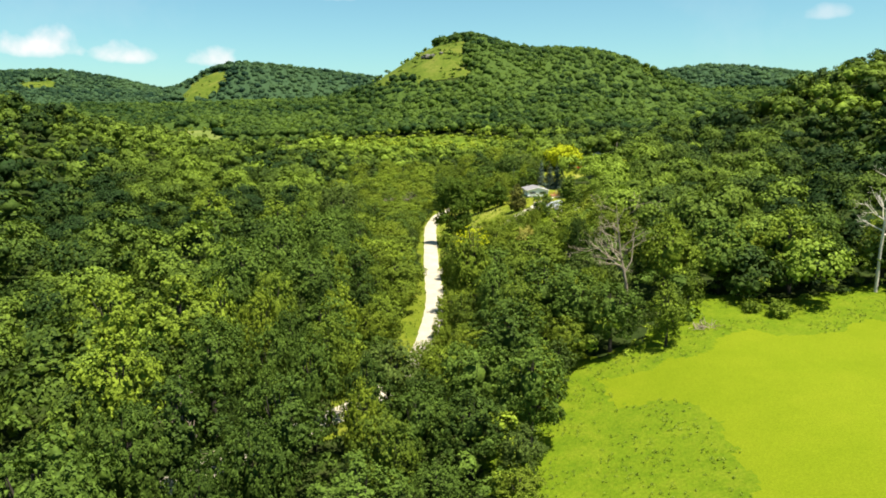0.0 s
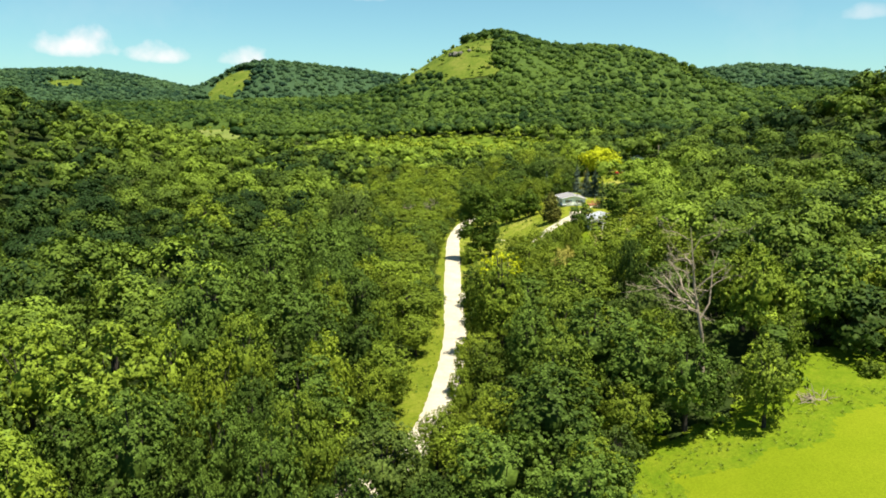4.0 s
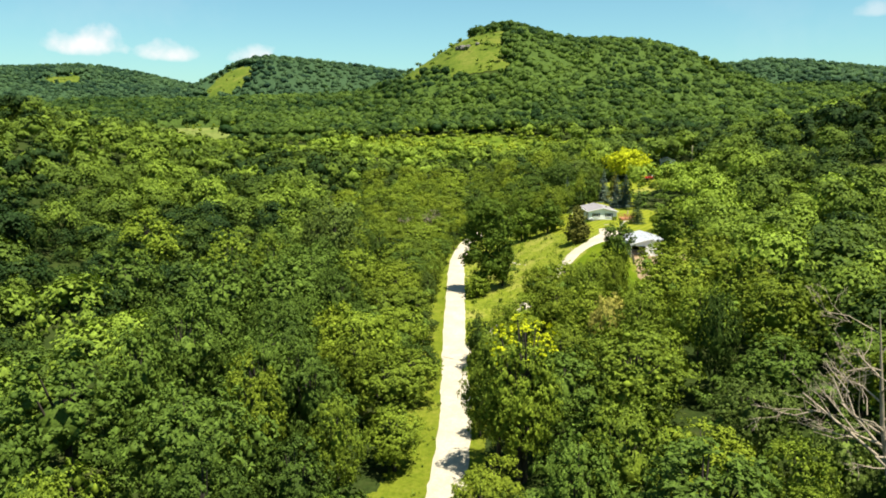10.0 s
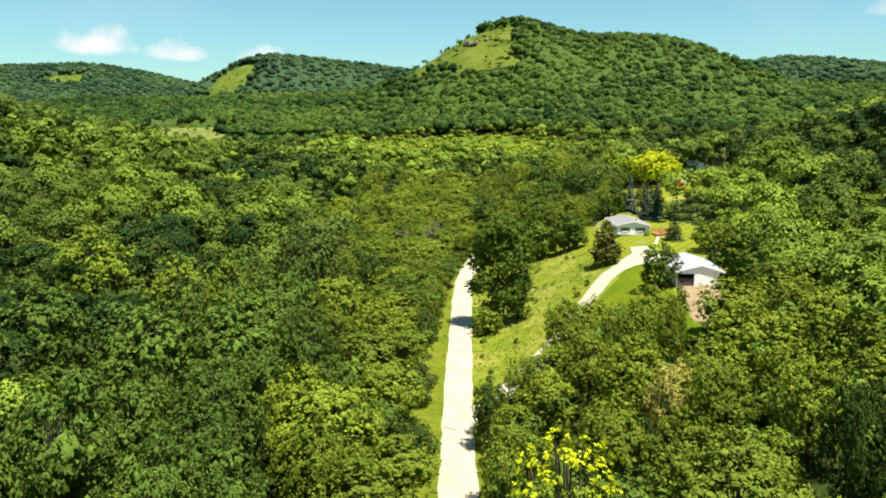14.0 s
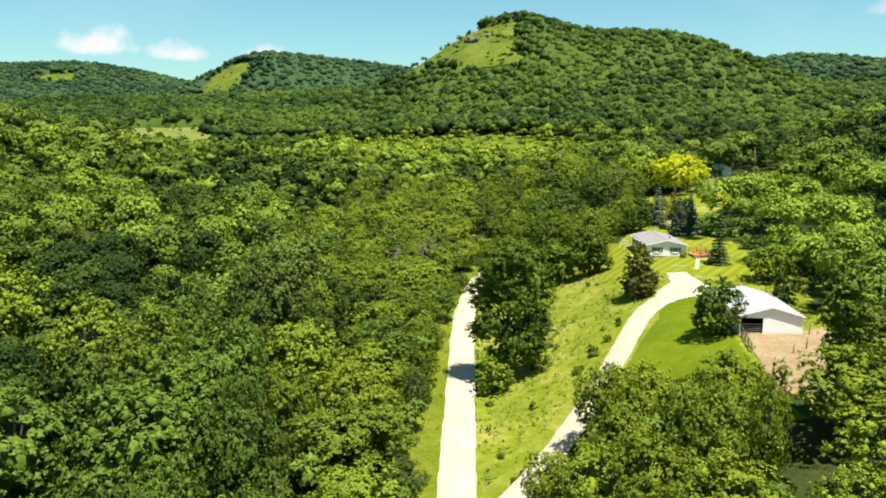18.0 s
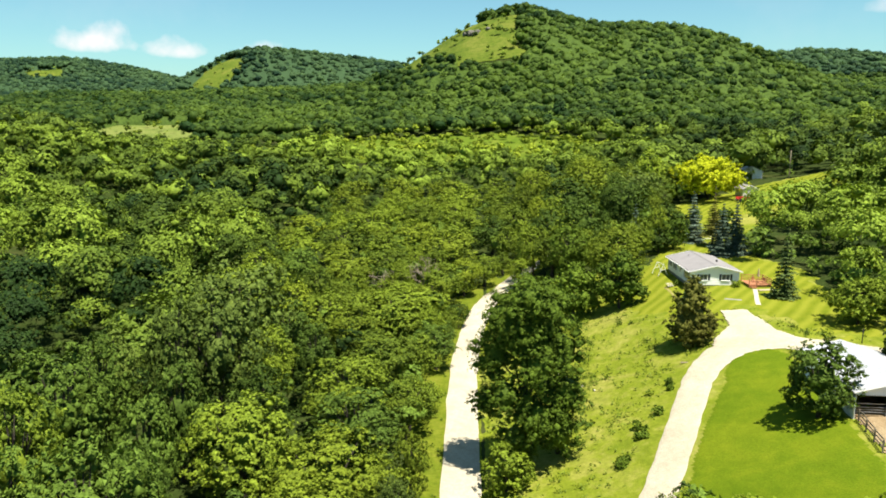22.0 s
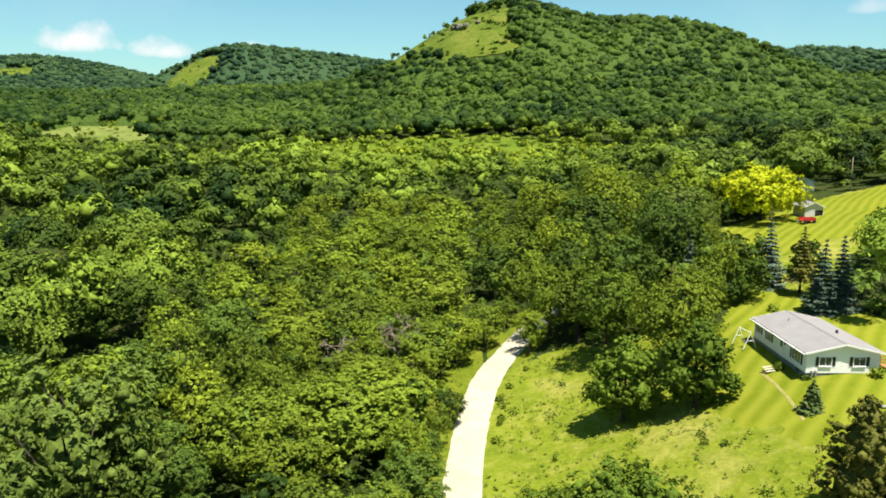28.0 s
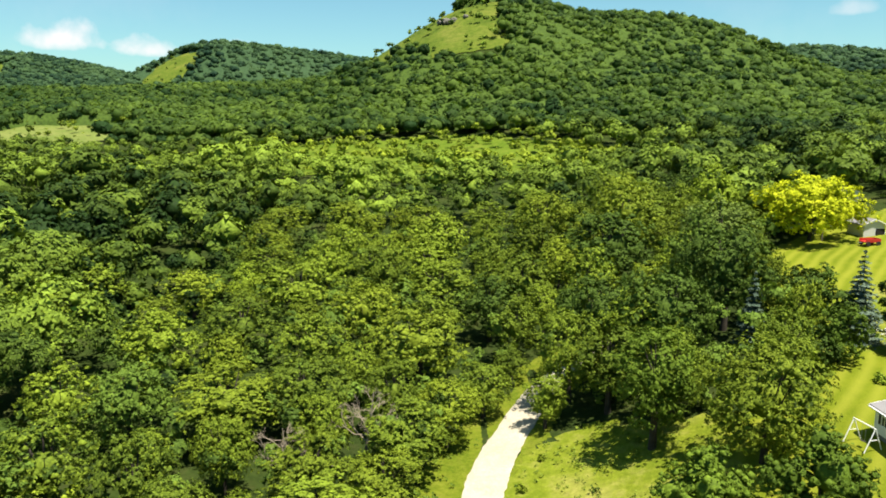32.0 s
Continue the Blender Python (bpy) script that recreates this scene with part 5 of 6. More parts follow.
def dead_tree(name, x, y, H, spread, seed, label, limbs=12, sweep=0.0, depth=3, wood=DEADWOOD):
    """A leafless trunk with forking grey limbs."""
    rng = np.random.default_rng(seed)
    root = new(name)
    root.matrix_basis = pose(x, y, gz(x, y))
    lean = rng.normal(0, 0.5, 2) + np.array([sweep * 2, 0])
    stem = [np.array([0, 0, -0.6]), np.array([lean[0] * 0.3, lean[1] * 0.3, H * 0.3]), np.array([lean[0], lean[1], H * 0.58]), np.array([lean[0] * 1.6, lean[1] * 1.6, H])]
    k = 0.4 + 0.6 * min(1, H / 15)
    v, f = tube(stem, [0.32 * k, 0.25 * k, 0.17 * k, 0.03], 7)
    o = new("trunk", mesh_from("trunk", v, f, [wood], True))
    o.parent = root

    def grow(p, d, length, r, depth, out):
        mid = p + d * length * 0.5 + rng.normal(0, 0.06 * length, 3)
        end = p + d * length + rng.normal(0, 0.10 * length, 3)
        out.append(tube([p, mid, end], [r, r * 0.75, r * 0.45], 4) if r > 0.03 else tube([p, end], [max(r, 0.012), 0.008], 4))
        if depth:
            for _ in range(int(rng.integers(2, 4))):
                nd = d + rng.normal(0, 0.5, 3) + np.array([0, 0, 0.12])
                nd /= np.linalg.norm(nd)
                s = rng.uniform(0.35, 0.95)
                grow(p + (end - p) * s, nd, length * rng.uniform(0.42, 0.65), r * 0.5, depth - 1, out)

    k_limb = 0.35 + 0.65 * min(1, H / 15)
    for k in range(limbs):
        f0 = 0.2 + 0.72 * (k + rng.random()) / limbs
        base = stem[1] + (stem[2] - stem[1]) * min(1, f0 / 0.6) if f0 < 0.6 else stem[2] + (stem[3] - stem[2]) * (f0 - 0.6) / 0.4
        a = k * 2.4 + rng.uniform(-0.4, 0.4)
        d = np.array([math.cos(a) + sweep, math.sin(a), rng.uniform(0.25, 1.0)])
        d /= np.linalg.norm(d)
        out = []
        grow(base, d, spread * rng.uniform(0.6, 1.0) * (1.15 - 0.7 * f0), 0.15 * k_limb * (1.25 - f0), depth, out)
        vv, ff = joined(out)
        o = new("limb", mesh_from("limb", vv, ff, [wood], True))
        o.parent = root
    tagged(root, label, "dead tree")


dead_tree("dead_tree", 32, 114.9, 20.1, 8, 41, "leafless bleached dead tree with forking branches in the woods", 15, -0.55, 4)
dead_tree("dead_tree", 75.5, 117.4, 24, 6, 42, "tall pale leafless tree at the field's edge", 11, 0.0, 3, PALE_WOOD)
dead_tree("dead_tree", -25.9, 64, 16.6, 3.7, 43, "thin bare dead tree sticking out of the leaves", 6)
dead_tree("dead_tree", -13.8, 288.2, 9.7, 4, 44, "small leafless grey tree in the roadside thicket", 15, 0.0, 4)
dead_tree("dead_tree", -20.2, 283, 8.2, 3.8, 45, "small leafless brown tree in the roadside thicket", 14, 0.0, 4)


def bush(x, y, R, H, material, label, seed, count=420, name="bush"):
    rng = np.random.default_rng(seed)
    p, n, c, lr = crown_points(rng, R, H * 0.42, H * 0.56, 12, count, 0.42, -0.9)
    p[:, 2] = np.abs(p[:, 2])
    V, F = cards(rng, p * np.array([1, 1, 1]) + rng.normal(0, 0.06 * R, p.shape), n, 0.12 if R < 1.2 else 0.16, 0.6, 0.9)
    V, F = with_cores(V, F, c, lr * 0.6, 0.8, rng)
    ob = new(name, mesh_from(name, V, F, [material]))
    ob.matrix_basis = pose(x, y, gz(x, y) + 0.08)
    tagged(ob, label, "bush")


bush(54.2, 107.5, 2.00, 2.60, LEAF_MID, "round green bush alone in the hay field", 61, 900)
bush(51, 110.5, 1.60, 1.80, LEAF_MID, "low green bush at the edge of the hay field", 62, 600)
bush(40, 266, 0.80, 0.95, LEAF_LIGHT, "clipped light green bush under the house window", 63, 300)
bush(31.8, 270.3, 0.61, 0.82, LEAF_MID, "small green bush beside the wooden steps", 64, 260)
bush(32.9, 266.7, 0.51, 0.51, LEAF_GREY, "low pale plant at the house corner", 65, 160)
bush(38.8, 289.5, 0.80, 1.00, LEAF_MID, "little shrub on the lawn behind the house", 66, 260)
bush(52, 254, 0.90, 1.20, LEAF_MID, "round shrub on the lawn", 67, 260)
bush(54, 250, 0.80, 1.00, LEAF_DARK, "dark shrub on the lawn", 68, 240)


def brush_pile():
    rng = np.random.default_rng(71)
    root = new("brush_pile")
    root.matrix_basis = pose(41.1, 104.3, gz(41.1, 104.3) + 0.1)
    for k in range(34):
        a, r = rng.uniform(0, 6.28), rng.uniform(0, 1.5)
        p = np.array([r * math.cos(a) * 1.5, r * math.sin(a), 0.05])
        d = np.array([rng.normal(0, 1), rng.normal(0, 0.7), rng.uniform(0.05, 0.6)])
        d /= np.linalg.norm(d)
        v, f = tube([p, p + d * 0.8 + [0, 0, 0.1], p + d * rng.uniform(1.2, 2.2)], [0.06, 0.045, 0.02], 4)
        o = new("stick", mesh_from("stick", v, f, [DEADWOOD], True))
        o.parent = root
    tagged(root, "heap of dry pinkish-brown cut brush at the field's edge", "brush pile")


brush_pile()


def rock_outcrop():
    rng = np.random.default_rng(81)
    root = new("rock_outcrop")
    root.matrix_basis = pose(-9, 755, gz(-9, 755))
    for k in range(9):
        bm = bmesh.new()
        bmesh.ops.create_icosphere(bm, subdivisions=2, radius=1.0)
        s = rng.uniform(1.4, 2.9)
        for v in bm.verts:
            q = v.co * (1 + 0.35 * noise.noise(v.co * 1.7 + Vector((k * 3.1, 0, 0))))
            v.co = Vector((q.x * s * 1.6, q.y * s, q.z * s * 0.9))
        x, y = rng.uniform(-9, 9), rng.uniform(-5, 5)
        bm.transform(pose(x, y, gz(-9 + x, 755 + y) - gz(-9, 755) + 1.2, 0, 0, rng.uniform(0, 360)))
        part("boulder", bm, ROCK, root)
    tagged(root, "weathered grey limestone outcrop on the grassy hilltop", "rock outcrop")


rock_outcrop()


# ---- the house and the farm ----
SIDING = plain("white_siding", (0.86, 0.86, 0.85), 0.6, grain=0.03, scale=0.8, fine=9, bump=0.1)
FOUNDATION = plain("concrete_foundation", (0.22, 0.22, 0.21), 0.9, grain=0.12)
SHINGLE = plain("grey_shingles", (0.20, 0.191, 0.195), 0.95, grain=0.08, scale=0.6, fine=6, bump=0.5)
RIDGE = plain("dark_ridge_cap", (0.16, 0.155, 0.155), 0.9)
SHUTTER = plain("black_shutters", (0.018, 0.020, 0.022), 0.6)
TRIM = plain("white_trim", (0.82, 0.82, 0.80), 0.5, grain=0.03)
CONCRETE = plain("pale_concrete", (0.42, 0.39, 0.31), 0.9, grain=0.1)
DECKWOOD = plain("red_brown_deck_wood", (0.36, 0.155, 0.075), 0.8, grain=0.2, fine=30)
TIMBER = plain("weathered_timber", (0.20, 0.17, 0.13), 0.9, grain=0.2)
METAL_WALL = plain("white_metal_cladding", (0.88, 0.88, 0.87), 0.45, grain=0.03, scale=0.5, fine=6)
METAL_ROOF = plain("white_metal_roofing", (0.36, 0.375, 0.40), 0.4, grain=0.04, scale=0.4, fine=5)
DARK = plain("painted_interior_shade", (0.02, 0.018, 0.016), 0.95)
RED = plain("red_paint", (0.42, 0.03, 0.025), 0.4, grain=0.1)
GREYBOX = plain("grey_metal", (0.35, 0.36, 0.37), 0.5, 0.6)
BLACK = plain("black_rubber", (0.02, 0.02, 0.02), 0.8)
CURTAIN = plain("window_dark", (0.05, 0.055, 0.06), 0.9)
GLASS, _nt, _b = node_material("window_glass", 0.05, 0.5)
_b.inputs["Base Color"].default_value = (0.05, 0.06, 0.07, 1)


def window_on(root, m, w, h, shutters=True, panes=2):
    """A window on a wall: m carries x along the wall and y outwards."""
    fr = bmesh.new()
    t = 0.07
    for a in ((-w / 2 - t, w / 2 + t, h, h + t), (-w / 2 - t, w / 2 + t, -t, 0), (-w / 2 - t, -w / 2, 0, h), (w / 2, w / 2 + t, 0, h)):
        add_box(fr, a[0], a[1], 0.0, 0.06, a[2], a[3], m)
    win = part("window", fr, TRIM, root, "white window frame")
    for k in range(panes):
        x0 = -w / 2 + w * k / panes
        part("pane", box_bm(x0 + 0.02, x0 + w / panes - 0.02, 0.012, 0.022, 0.01, h - 0.01, 0, m), GLASS, win, "dark window pane")
    for k in range(1, panes):
        x0 = -w / 2 + w * k / panes
        part("mullion", box_bm(x0 - 0.02, x0 + 0.02, 0.0, 0.05, 0, h, 0, m), TRIM, win)
    part("sill", box_bm(-w / 2 - 0.1, w / 2 + 0.1, 0.06, 0.12, -t - 0.03, -t + 0.01, 0, m), TRIM, win)
    if shutters:
        for s in (-1, 1):
            xs = s * (w / 2 + t + 0.2)
            part("shutter", box_bm(xs - 0.17, xs + 0.17, 0.0, 0.045, -0.04, h + 0.04, 0.01, m), SHUTTER, root, "black louvred shutter")


def gable_roof(root, x0, x1, y0, y1, eave, rise, over, thick, mat, ridge_mat, name="roof"):
    xm = (x0 + x1) / 2
    k = rise / ((x1 - x0) / 2)
    for s in (-1, 1):
        xe = (x0 - over) if s < 0 else (x1 + over)
        ze = eave - over * k
        zt = eave + rise
        prof = [(xe, ze), (xm, zt), (xm, zt + thick), (xe, ze + thick)]
        part(name + "_slope", prism_bm(prof, y0 - over, y1 + over), mat, root, "plain sloping roof plane")
    part("ridge_cap", prism_bm([(xm - 0.16, eave + rise + thick - 0.16 * k + 0.012), (xm, eave + rise + thick + 0.03), (xm + 0.16, eave + rise + thick - 0.16 * k + 0.012)], y0 - over, y1 + over), ridge_mat, root)
    for yy, dd in ((y0 - over, -0.03), (y1 + over, 0.03)):
        for s in (-1, 1):
            xe = (x0 - over) if s < 0 else (x1 + over)
            ze = eave - over * k
            part("fascia", prism_bm([(xe, ze - 0.05), (xm, eave + rise - 0.05), (xm, eave + rise + thick), (xe, ze + thick)], min(yy, yy + dd), max(yy, yy + dd)), TRIM, root)


def gable_wall(x0, x1, eave, rise, base, ya, yb):
    xm = (x0 + x1) / 2
    return prism_bm([(x0, base), (x1, base), (x1, eave), (xm, eave + rise), (x0, eave)], ya, yb)


def ranch_house():
    root = new("ranch_house")
    hx, hy = 32.95, 266.9
    root.matrix_basis = pose(hx, hy, 2.85, 0, 0, 2.0)
    W, L, eave, rise = 7.9, 13.0, 2.72, 0.92
    fl = 0.42
    part("foundation", box_bm(0.06, W - 0.06, 0.06, L - 0.06, -2.2, fl, 0.01), FOUNDATION, root, "grey concrete foundation")
    part("front_wall", gable_wall(0, W, eave, rise, fl, 0, 0.15), SIDING, root)
    part("rear_wall", gable_wall(0, W, eave, rise, fl, L - 0.15, L), SIDING, root)
    part("side_wall", box_bm(0, 0.15, 0.15, L - 0.15, fl, eave), SIDING, root)
    part("side_wall", box_bm(W - 0.15, W, 0.15, L - 0.15, fl, eave), SIDING, root)
    gable_roof(root, 0, W, 0, L, eave, rise, 0.38, 0.14, SHINGLE, RIDGE)
    part("gutter", box_bm(-0.52, -0.40, -0.35, L + 0.35, eave - 0.16, eave - 0.06), TRIM, root)
    for zz in (1.0, 1.3, 1.6, 1.9, 2.2, 2.5):
        part("siding_lap", box_bm(-0.012, 0.0, 0.0, L, zz, zz + 0.02), SIDING, root)
        part("siding_lap", box_bm(0.0, W, -0.012, 0.0, zz, zz + 0.02), SIDING, root)
    front = lambda x, z: pose(x, 0, z) @ Matrix.Diagonal((1, -1, 1, 1))
    left = lambda y, z: pose(0, y, z, 0, 0, 90)
    window_on(root, front(2.05, 1.25), 1.25, 0.95)
    window_on(root, front(5.7, 1.25), 1.25, 0.95)
    window_on(root, left(2.2, 1.05), 1.9, 1.15, True, 3)
    window_on(root, left(8.9, 1.25), 1.1, 0.95)
    window_on(root, left(11.6, 1.35), 0.8, 0.8)
    door = part("door", box_bm(-0.05, 0.03, 5.2, 6.15, 0.42, 2.45, 0.01), SIDING, root, "white front door")
    part("door_glass", box_bm(-0.06, -0.05, 5.4, 5.95, 1.5, 2.25), GLASS, door)
    part("door_frame", box_bm(-0.035, 0.0, 5.08, 5.18, 0.42, 2.52), TRIM, door)
    part("door_frame", box_bm(-0.035, 0.0, 6.17, 6.27, 0.42, 2.52), TRIM, door)
    part("door_handle", box_bm(-0.1, -0.05, 5.26, 5.32, 1.4, 1.46), GREYBOX, door)
    part("wall_lamp", box_bm(-0.14, 0.0, 4.85, 4.97, 2.0, 2.25, 0.02), BLACK, root)
    part("basement_window", box_bm(2.4, 3.2, 0.02, 0.06, 0.02, 0.32), CURTAIN, root, "small dark basement window")
    part("basement_window", box_bm(0.02, 0.06, 1.4, 2.2, -0.05, 0.28), CURTAIN, root, "small dark basement window")
    for x in (0.55, 0.95):
        part("utility_meter", box_bm(x, x + 0.22, -0.16, 0.0, 0.1, 0.75, 0.03), GREYBOX, root, "grey utility meter box")
    vent = bmesh.new()
    bmesh.ops.create_cone(vent, cap_ends=True, segments=10, radius1=0.17, radius2=0.14, depth=0.4)
    vent.transform(pose(5.9, 5.2, eave + 0.75))
    part("roof_vent", vent, BLACK, root, "dark roof vent")
    pipe = bmesh.new()
    bmesh.ops.create_cone(pipe, cap_ends=True, segments=8, radius1=0.05, radius2=0.05, depth=0.5)
    pipe.transform(pose(2.6, 9.8, eave + 0.85))
    part("vent_pipe", pipe, GREYBOX, root)
    tagged(root, "long low white ranch house with grey shingle roof and black shutters", "house")


ranch_house()


def wooden_deck():
    root = new("deck")
    x0, y0 = 41.75, 265.2
    g0 = gz(43.5, 266)
    root.matrix_basis = pose(x0, y0, g0, 0, 0, 2.0)
    w, l, h = 3.6, 3.4, 0.55
    for k in range(24):
        part("board", box_bm(0, w, k * l / 24 + 0.008, (k + 1) * l / 24 - 0.008, h - 0.035, h), DECKWOOD, root)
    part("beam", box_bm(0, w, 0.02, 0.07, h - 0.24, h - 0.037), DECKWOOD, root)
    part("beam", box_bm(w - 0.06, w - 0.01, 0.08, l, h - 0.24, h - 0.037), DECKWOOD, root)
    spots_xy = [(0.05, 0.05), (1.25, 0.05), (w - 0.05, 0.05), (w - 0.05, 1.7), (w - 0.05, l - 0.05), (1.8, l - 0.05), (0.05, l - 0.05)]
    for px, py in spots_xy:
        part("post", box_bm(px - 0.05, px + 0.05, py - 0.05, py + 0.05, -0.5, h + 0.95, 0.005), DECKWOOD, root)
    for a, b in (((1.25, 0.05), (w, 0.05)), ((w - 0.05, 0.05), (w - 0.05, l)), ((0, l - 0.05), (w, l - 0.05))):
        for z in (h + 0.25, h + 0.55, h + 0.92):
            part("rail", box_bm(min(a[0], b[0]) - 0.02, max(a[0], b[0]) + 0.02, min(a[1], b[1]) - 0.02, max(a[1], b[1]) + 0.02, z - 0.05, z + 0.05), DECKWOOD, root)
    for k in range(3):
        part("step", box_bm(0.15, 1.15, -0.3 * (k + 1), -0.3 * k, h - 0.18 * (k + 1) - 0.05, h - 0.18 * (k + 1)), DECKWOOD, root)
    for sx in (0.12, 1.16):
        part("stringer", prism_bm([(sx, h - 0.1), (sx + 0.04, h - 0.1), (sx + 0.04, h - 0.3), (sx, h - 0.3)], -0.02, 0.0), DECKWOOD, root)
    tagged(root, "red-brown wooden deck with railings against the white house", "deck")


wooden_deck()


def patio_chair(x, y, spin, mat, label):
    root = new("patio_chair")
    root.matrix_basis = pose(x, y, gz(43.5, 266) + 0.55, 0, 0, spin)
    part("seat", box_bm(-0.25, 0.25, -0.25, 0.25, 0.38, 0.43, 0.01), mat, root)
    part("backrest", box_bm(-0.25, 0.25, 0.22, 0.27, 0.43, 0.95, 0.01), mat, root)
    for a in (-0.22, 0.22):
        for b in (-0.22, 0.22):
            part("leg", box_bm(a - 0.02, a + 0.02, b - 0.02, b + 0.02, 0, 0.38), mat, root)
    tagged(root, label, "chair", "chairs on the deck")


patio_chair(43.2, 267.2, 20, DECKWOOD, "brown wooden patio chair on the deck")
patio_chair(44.4, 266.4, -60, DECKWOOD, "brown wooden patio chair on the deck")

ribbon("concrete_walk", [(42.4, 264.2), (41.4, 261), (40.4, 258), (39.7, 255.4)], [0.65, 0.6, 0.6, 0.7], 0.15, CONCRETE, "narrow pale concrete walk from the deck to the drive", 0.0, "path")
ribbon("worn_path", [(29.8, 270.5), (29.9, 267), (29.8, 264), (29.5, 261), (29.1, 258.4)], [0.5, 0.35, 0.35, 0.35, 0.3], 0.13, TRACK, "worn pale foot track across the lawn", 0.0, "path")
ribbon("edging_strip", [(36.0, 259.2), (37, 258.6), (38.2, 258.1)], [0.45, 0.45, 0.45], 0.15, FOUNDATION, "grey paved strip on the lawn before the house", 0.02, "path")


def wooden_steps():
    root = new("wooden_steps")
    root.matrix_basis = pose(30.6, 269.8, gz(30.6, 269.8) + 0.16, 0, 0, 20)
    for k in range(3):
        part("tread", box_bm(-0.6, 0.6, 0.28 * k, 0.28 * k + 0.27, 0.16 * k + 0.1, 0.16 * k + 0.15, 0.005), CONCRETE, root)
    for s in (-0.55, 0.5):
        part("stringer", box_bm(s, s + 0.05, 0.02, 0.82, 0.0, 0.12), TIMBER, root)
    tagged(root, "short flight of pale wooden steps on the lawn", "steps")


wooden_steps()


def swing_set():
    root = new("swing_set")
    gx, gy = 31.0, 277.2
    root.matrix_basis = pose(gx, gy, gz(gx, gy) + 0.15, 0, 0, 14)
    H = 2.1
    for yy in (0.0, 2.3):
        for s in (-1, 1):
            v, f = tube([(s * 0.9, yy, 0), (0, yy, H)], [0.045, 0.045], 8)
            o = new("leg", mesh_from("leg", v, f, [TRIM], True))
            o.parent = root
        part("brace", box_bm(-0.42, 0.42, yy - 0.02, yy + 0.02, 1.05, 1.1), TRIM, root)
    v, f = tube([(0, -0.1, H), (0, 2.4, H)], [0.045, 0.045], 8)
    o = new("beam", mesh_from("beam", v, f, [TRIM], True))
    o.parent = root
    seat = part("swing_seat", box_bm(-0.12, 0.12, 0.9, 1.4, 0.5, 0.54, 0.01), BLACK, root)
    for yy in (0.95, 1.35):
        v, f = tube([(0, yy, 0.52), (0, yy, H)], [0.012, 0.012], 4)
        o = new("chain", mesh_from("chain", v, f, [GREYBOX]))
        o.parent = seat
    tagged(root, "white metal swing frame on the lawn beside the house", "swing set")


swing_set()


def barn():
    root = new("barn")
    x0, y0, W, L = 34.3, 216.8, 8.1, 12.6
    root.matrix_basis = pose(x0, y0, gz(38.4, 218) + 0.1, 0, 0, -2.0)
    eave, rise = 2.45, 1.15
    xm = W / 2
    door0, door1, dtop = 0.12, 3.0, 2.1
    bm = bmesh.new()
    add_box(bm, 0, door0, 0, 0.12, -0.6, eave)
    part("front_wall", bm, METAL_WALL, root)
    part("front_wall", prism_bm([(door1, -0.6), (W, -0.6), (W, eave), (xm, eave + rise), (door0, eave + rise * door0 / xm), (door0, dtop), (door1, dtop)], 0, 0.12), METAL_WALL, root)
    part("rear_wall", gable_wall(0, W, eave, rise, -0.6, L - 0.12, L), METAL_WALL, root)
    part("side_wall", box_bm(0, 0.12, 0.12, L - 0.12, -0.6, eave), METAL_WALL, root)
    part("side_wall", box_bm(W - 0.12, W, 0.12, L - 0.12, -0.6, eave), METAL_WALL, root)
    gable_roof(root, 0, W, 0, L, eave, rise, 0.25, 0.08, METAL_ROOF, METAL_ROOF)
    k = rise / xm
    for i in range(15):
        yy = i * L / 14
        for s in (-1, 1):
            xe = -0.25 if s < 0 else W + 0.25
            part("roof_rib", prism_bm([(xe, eave - 0.25 * k + 0.08), (xm, eave + rise + 0.08), (xm, eave + rise + 0.11), (xe, eave - 0.25 * k + 0.11)], yy - 0.03, yy + 0.03), METAL_ROOF, root)
    for i in range(11):
        xx = door1 + 0.25 + i * (W - door1 - 0.4) / 10
        part("cladding_rib", box_bm(xx - 0.02, xx + 0.02, -0.008, 0, -0.05, eave), METAL_WALL, root)
    part("floor_slab", box_bm(0.13, W - 0.13, 0.13, L - 0.13, -0.5, 0.05), DIRT, root, "earth floor inside the barn")
    part("trim_strip", box_bm(door0 - 0.1, door1 + 0.1, -0.03, 0, dtop, dtop + 0.12), TRIM, root)
    gate = part("gate", box_bm(door0, door1, 0.2, 0.25, 1.15, 1.22), GREYBOX, root, "tube farm gate across the opening")
    for z in (0.3, 0.55, 0.8):
        part("bar", box_bm(door0, door1, 0.2, 0.25, z, z + 0.05), GREYBOX, gate)
    part("window", box_bm(-0.02, 0, 8.0, 9.0, 1.0, 1.8), CURTAIN, root, "small dark side window")
    tagged(root, "long white metal pole barn with an open dark doorway", "barn")


barn()


def fence_post(x, y, h, label, mat=TIMBER, r=0.08, name="fence_post"):
    v, f = tube([(0, 0, -0.4), (0, 0, h * 0.5), (0.02, 0.01, h)], [r, r, r * 0.85], 7)
    vv = list(v) + [np.array([0.02, 0.01, h + 0.01])]
    ff = [list(q) for q in f] + [[14 + k, 14 + (k + 1) % 7, len(vv) - 1, len(vv) - 1] for k in range(0)]
    top = [(14 + a, 14 + b, 14 + c, 14 + d) for a, b, c, d in ((0, 1, 2, 3), (0, 3, 4, 5))]
    ob = new(name, mesh_from(name, vv, ff + [list(q) for q in top], [mat], False))
    ob.matrix_basis = pose(x, y, gz(x, y) + 0.1)
    tagged(ob, label, "post")


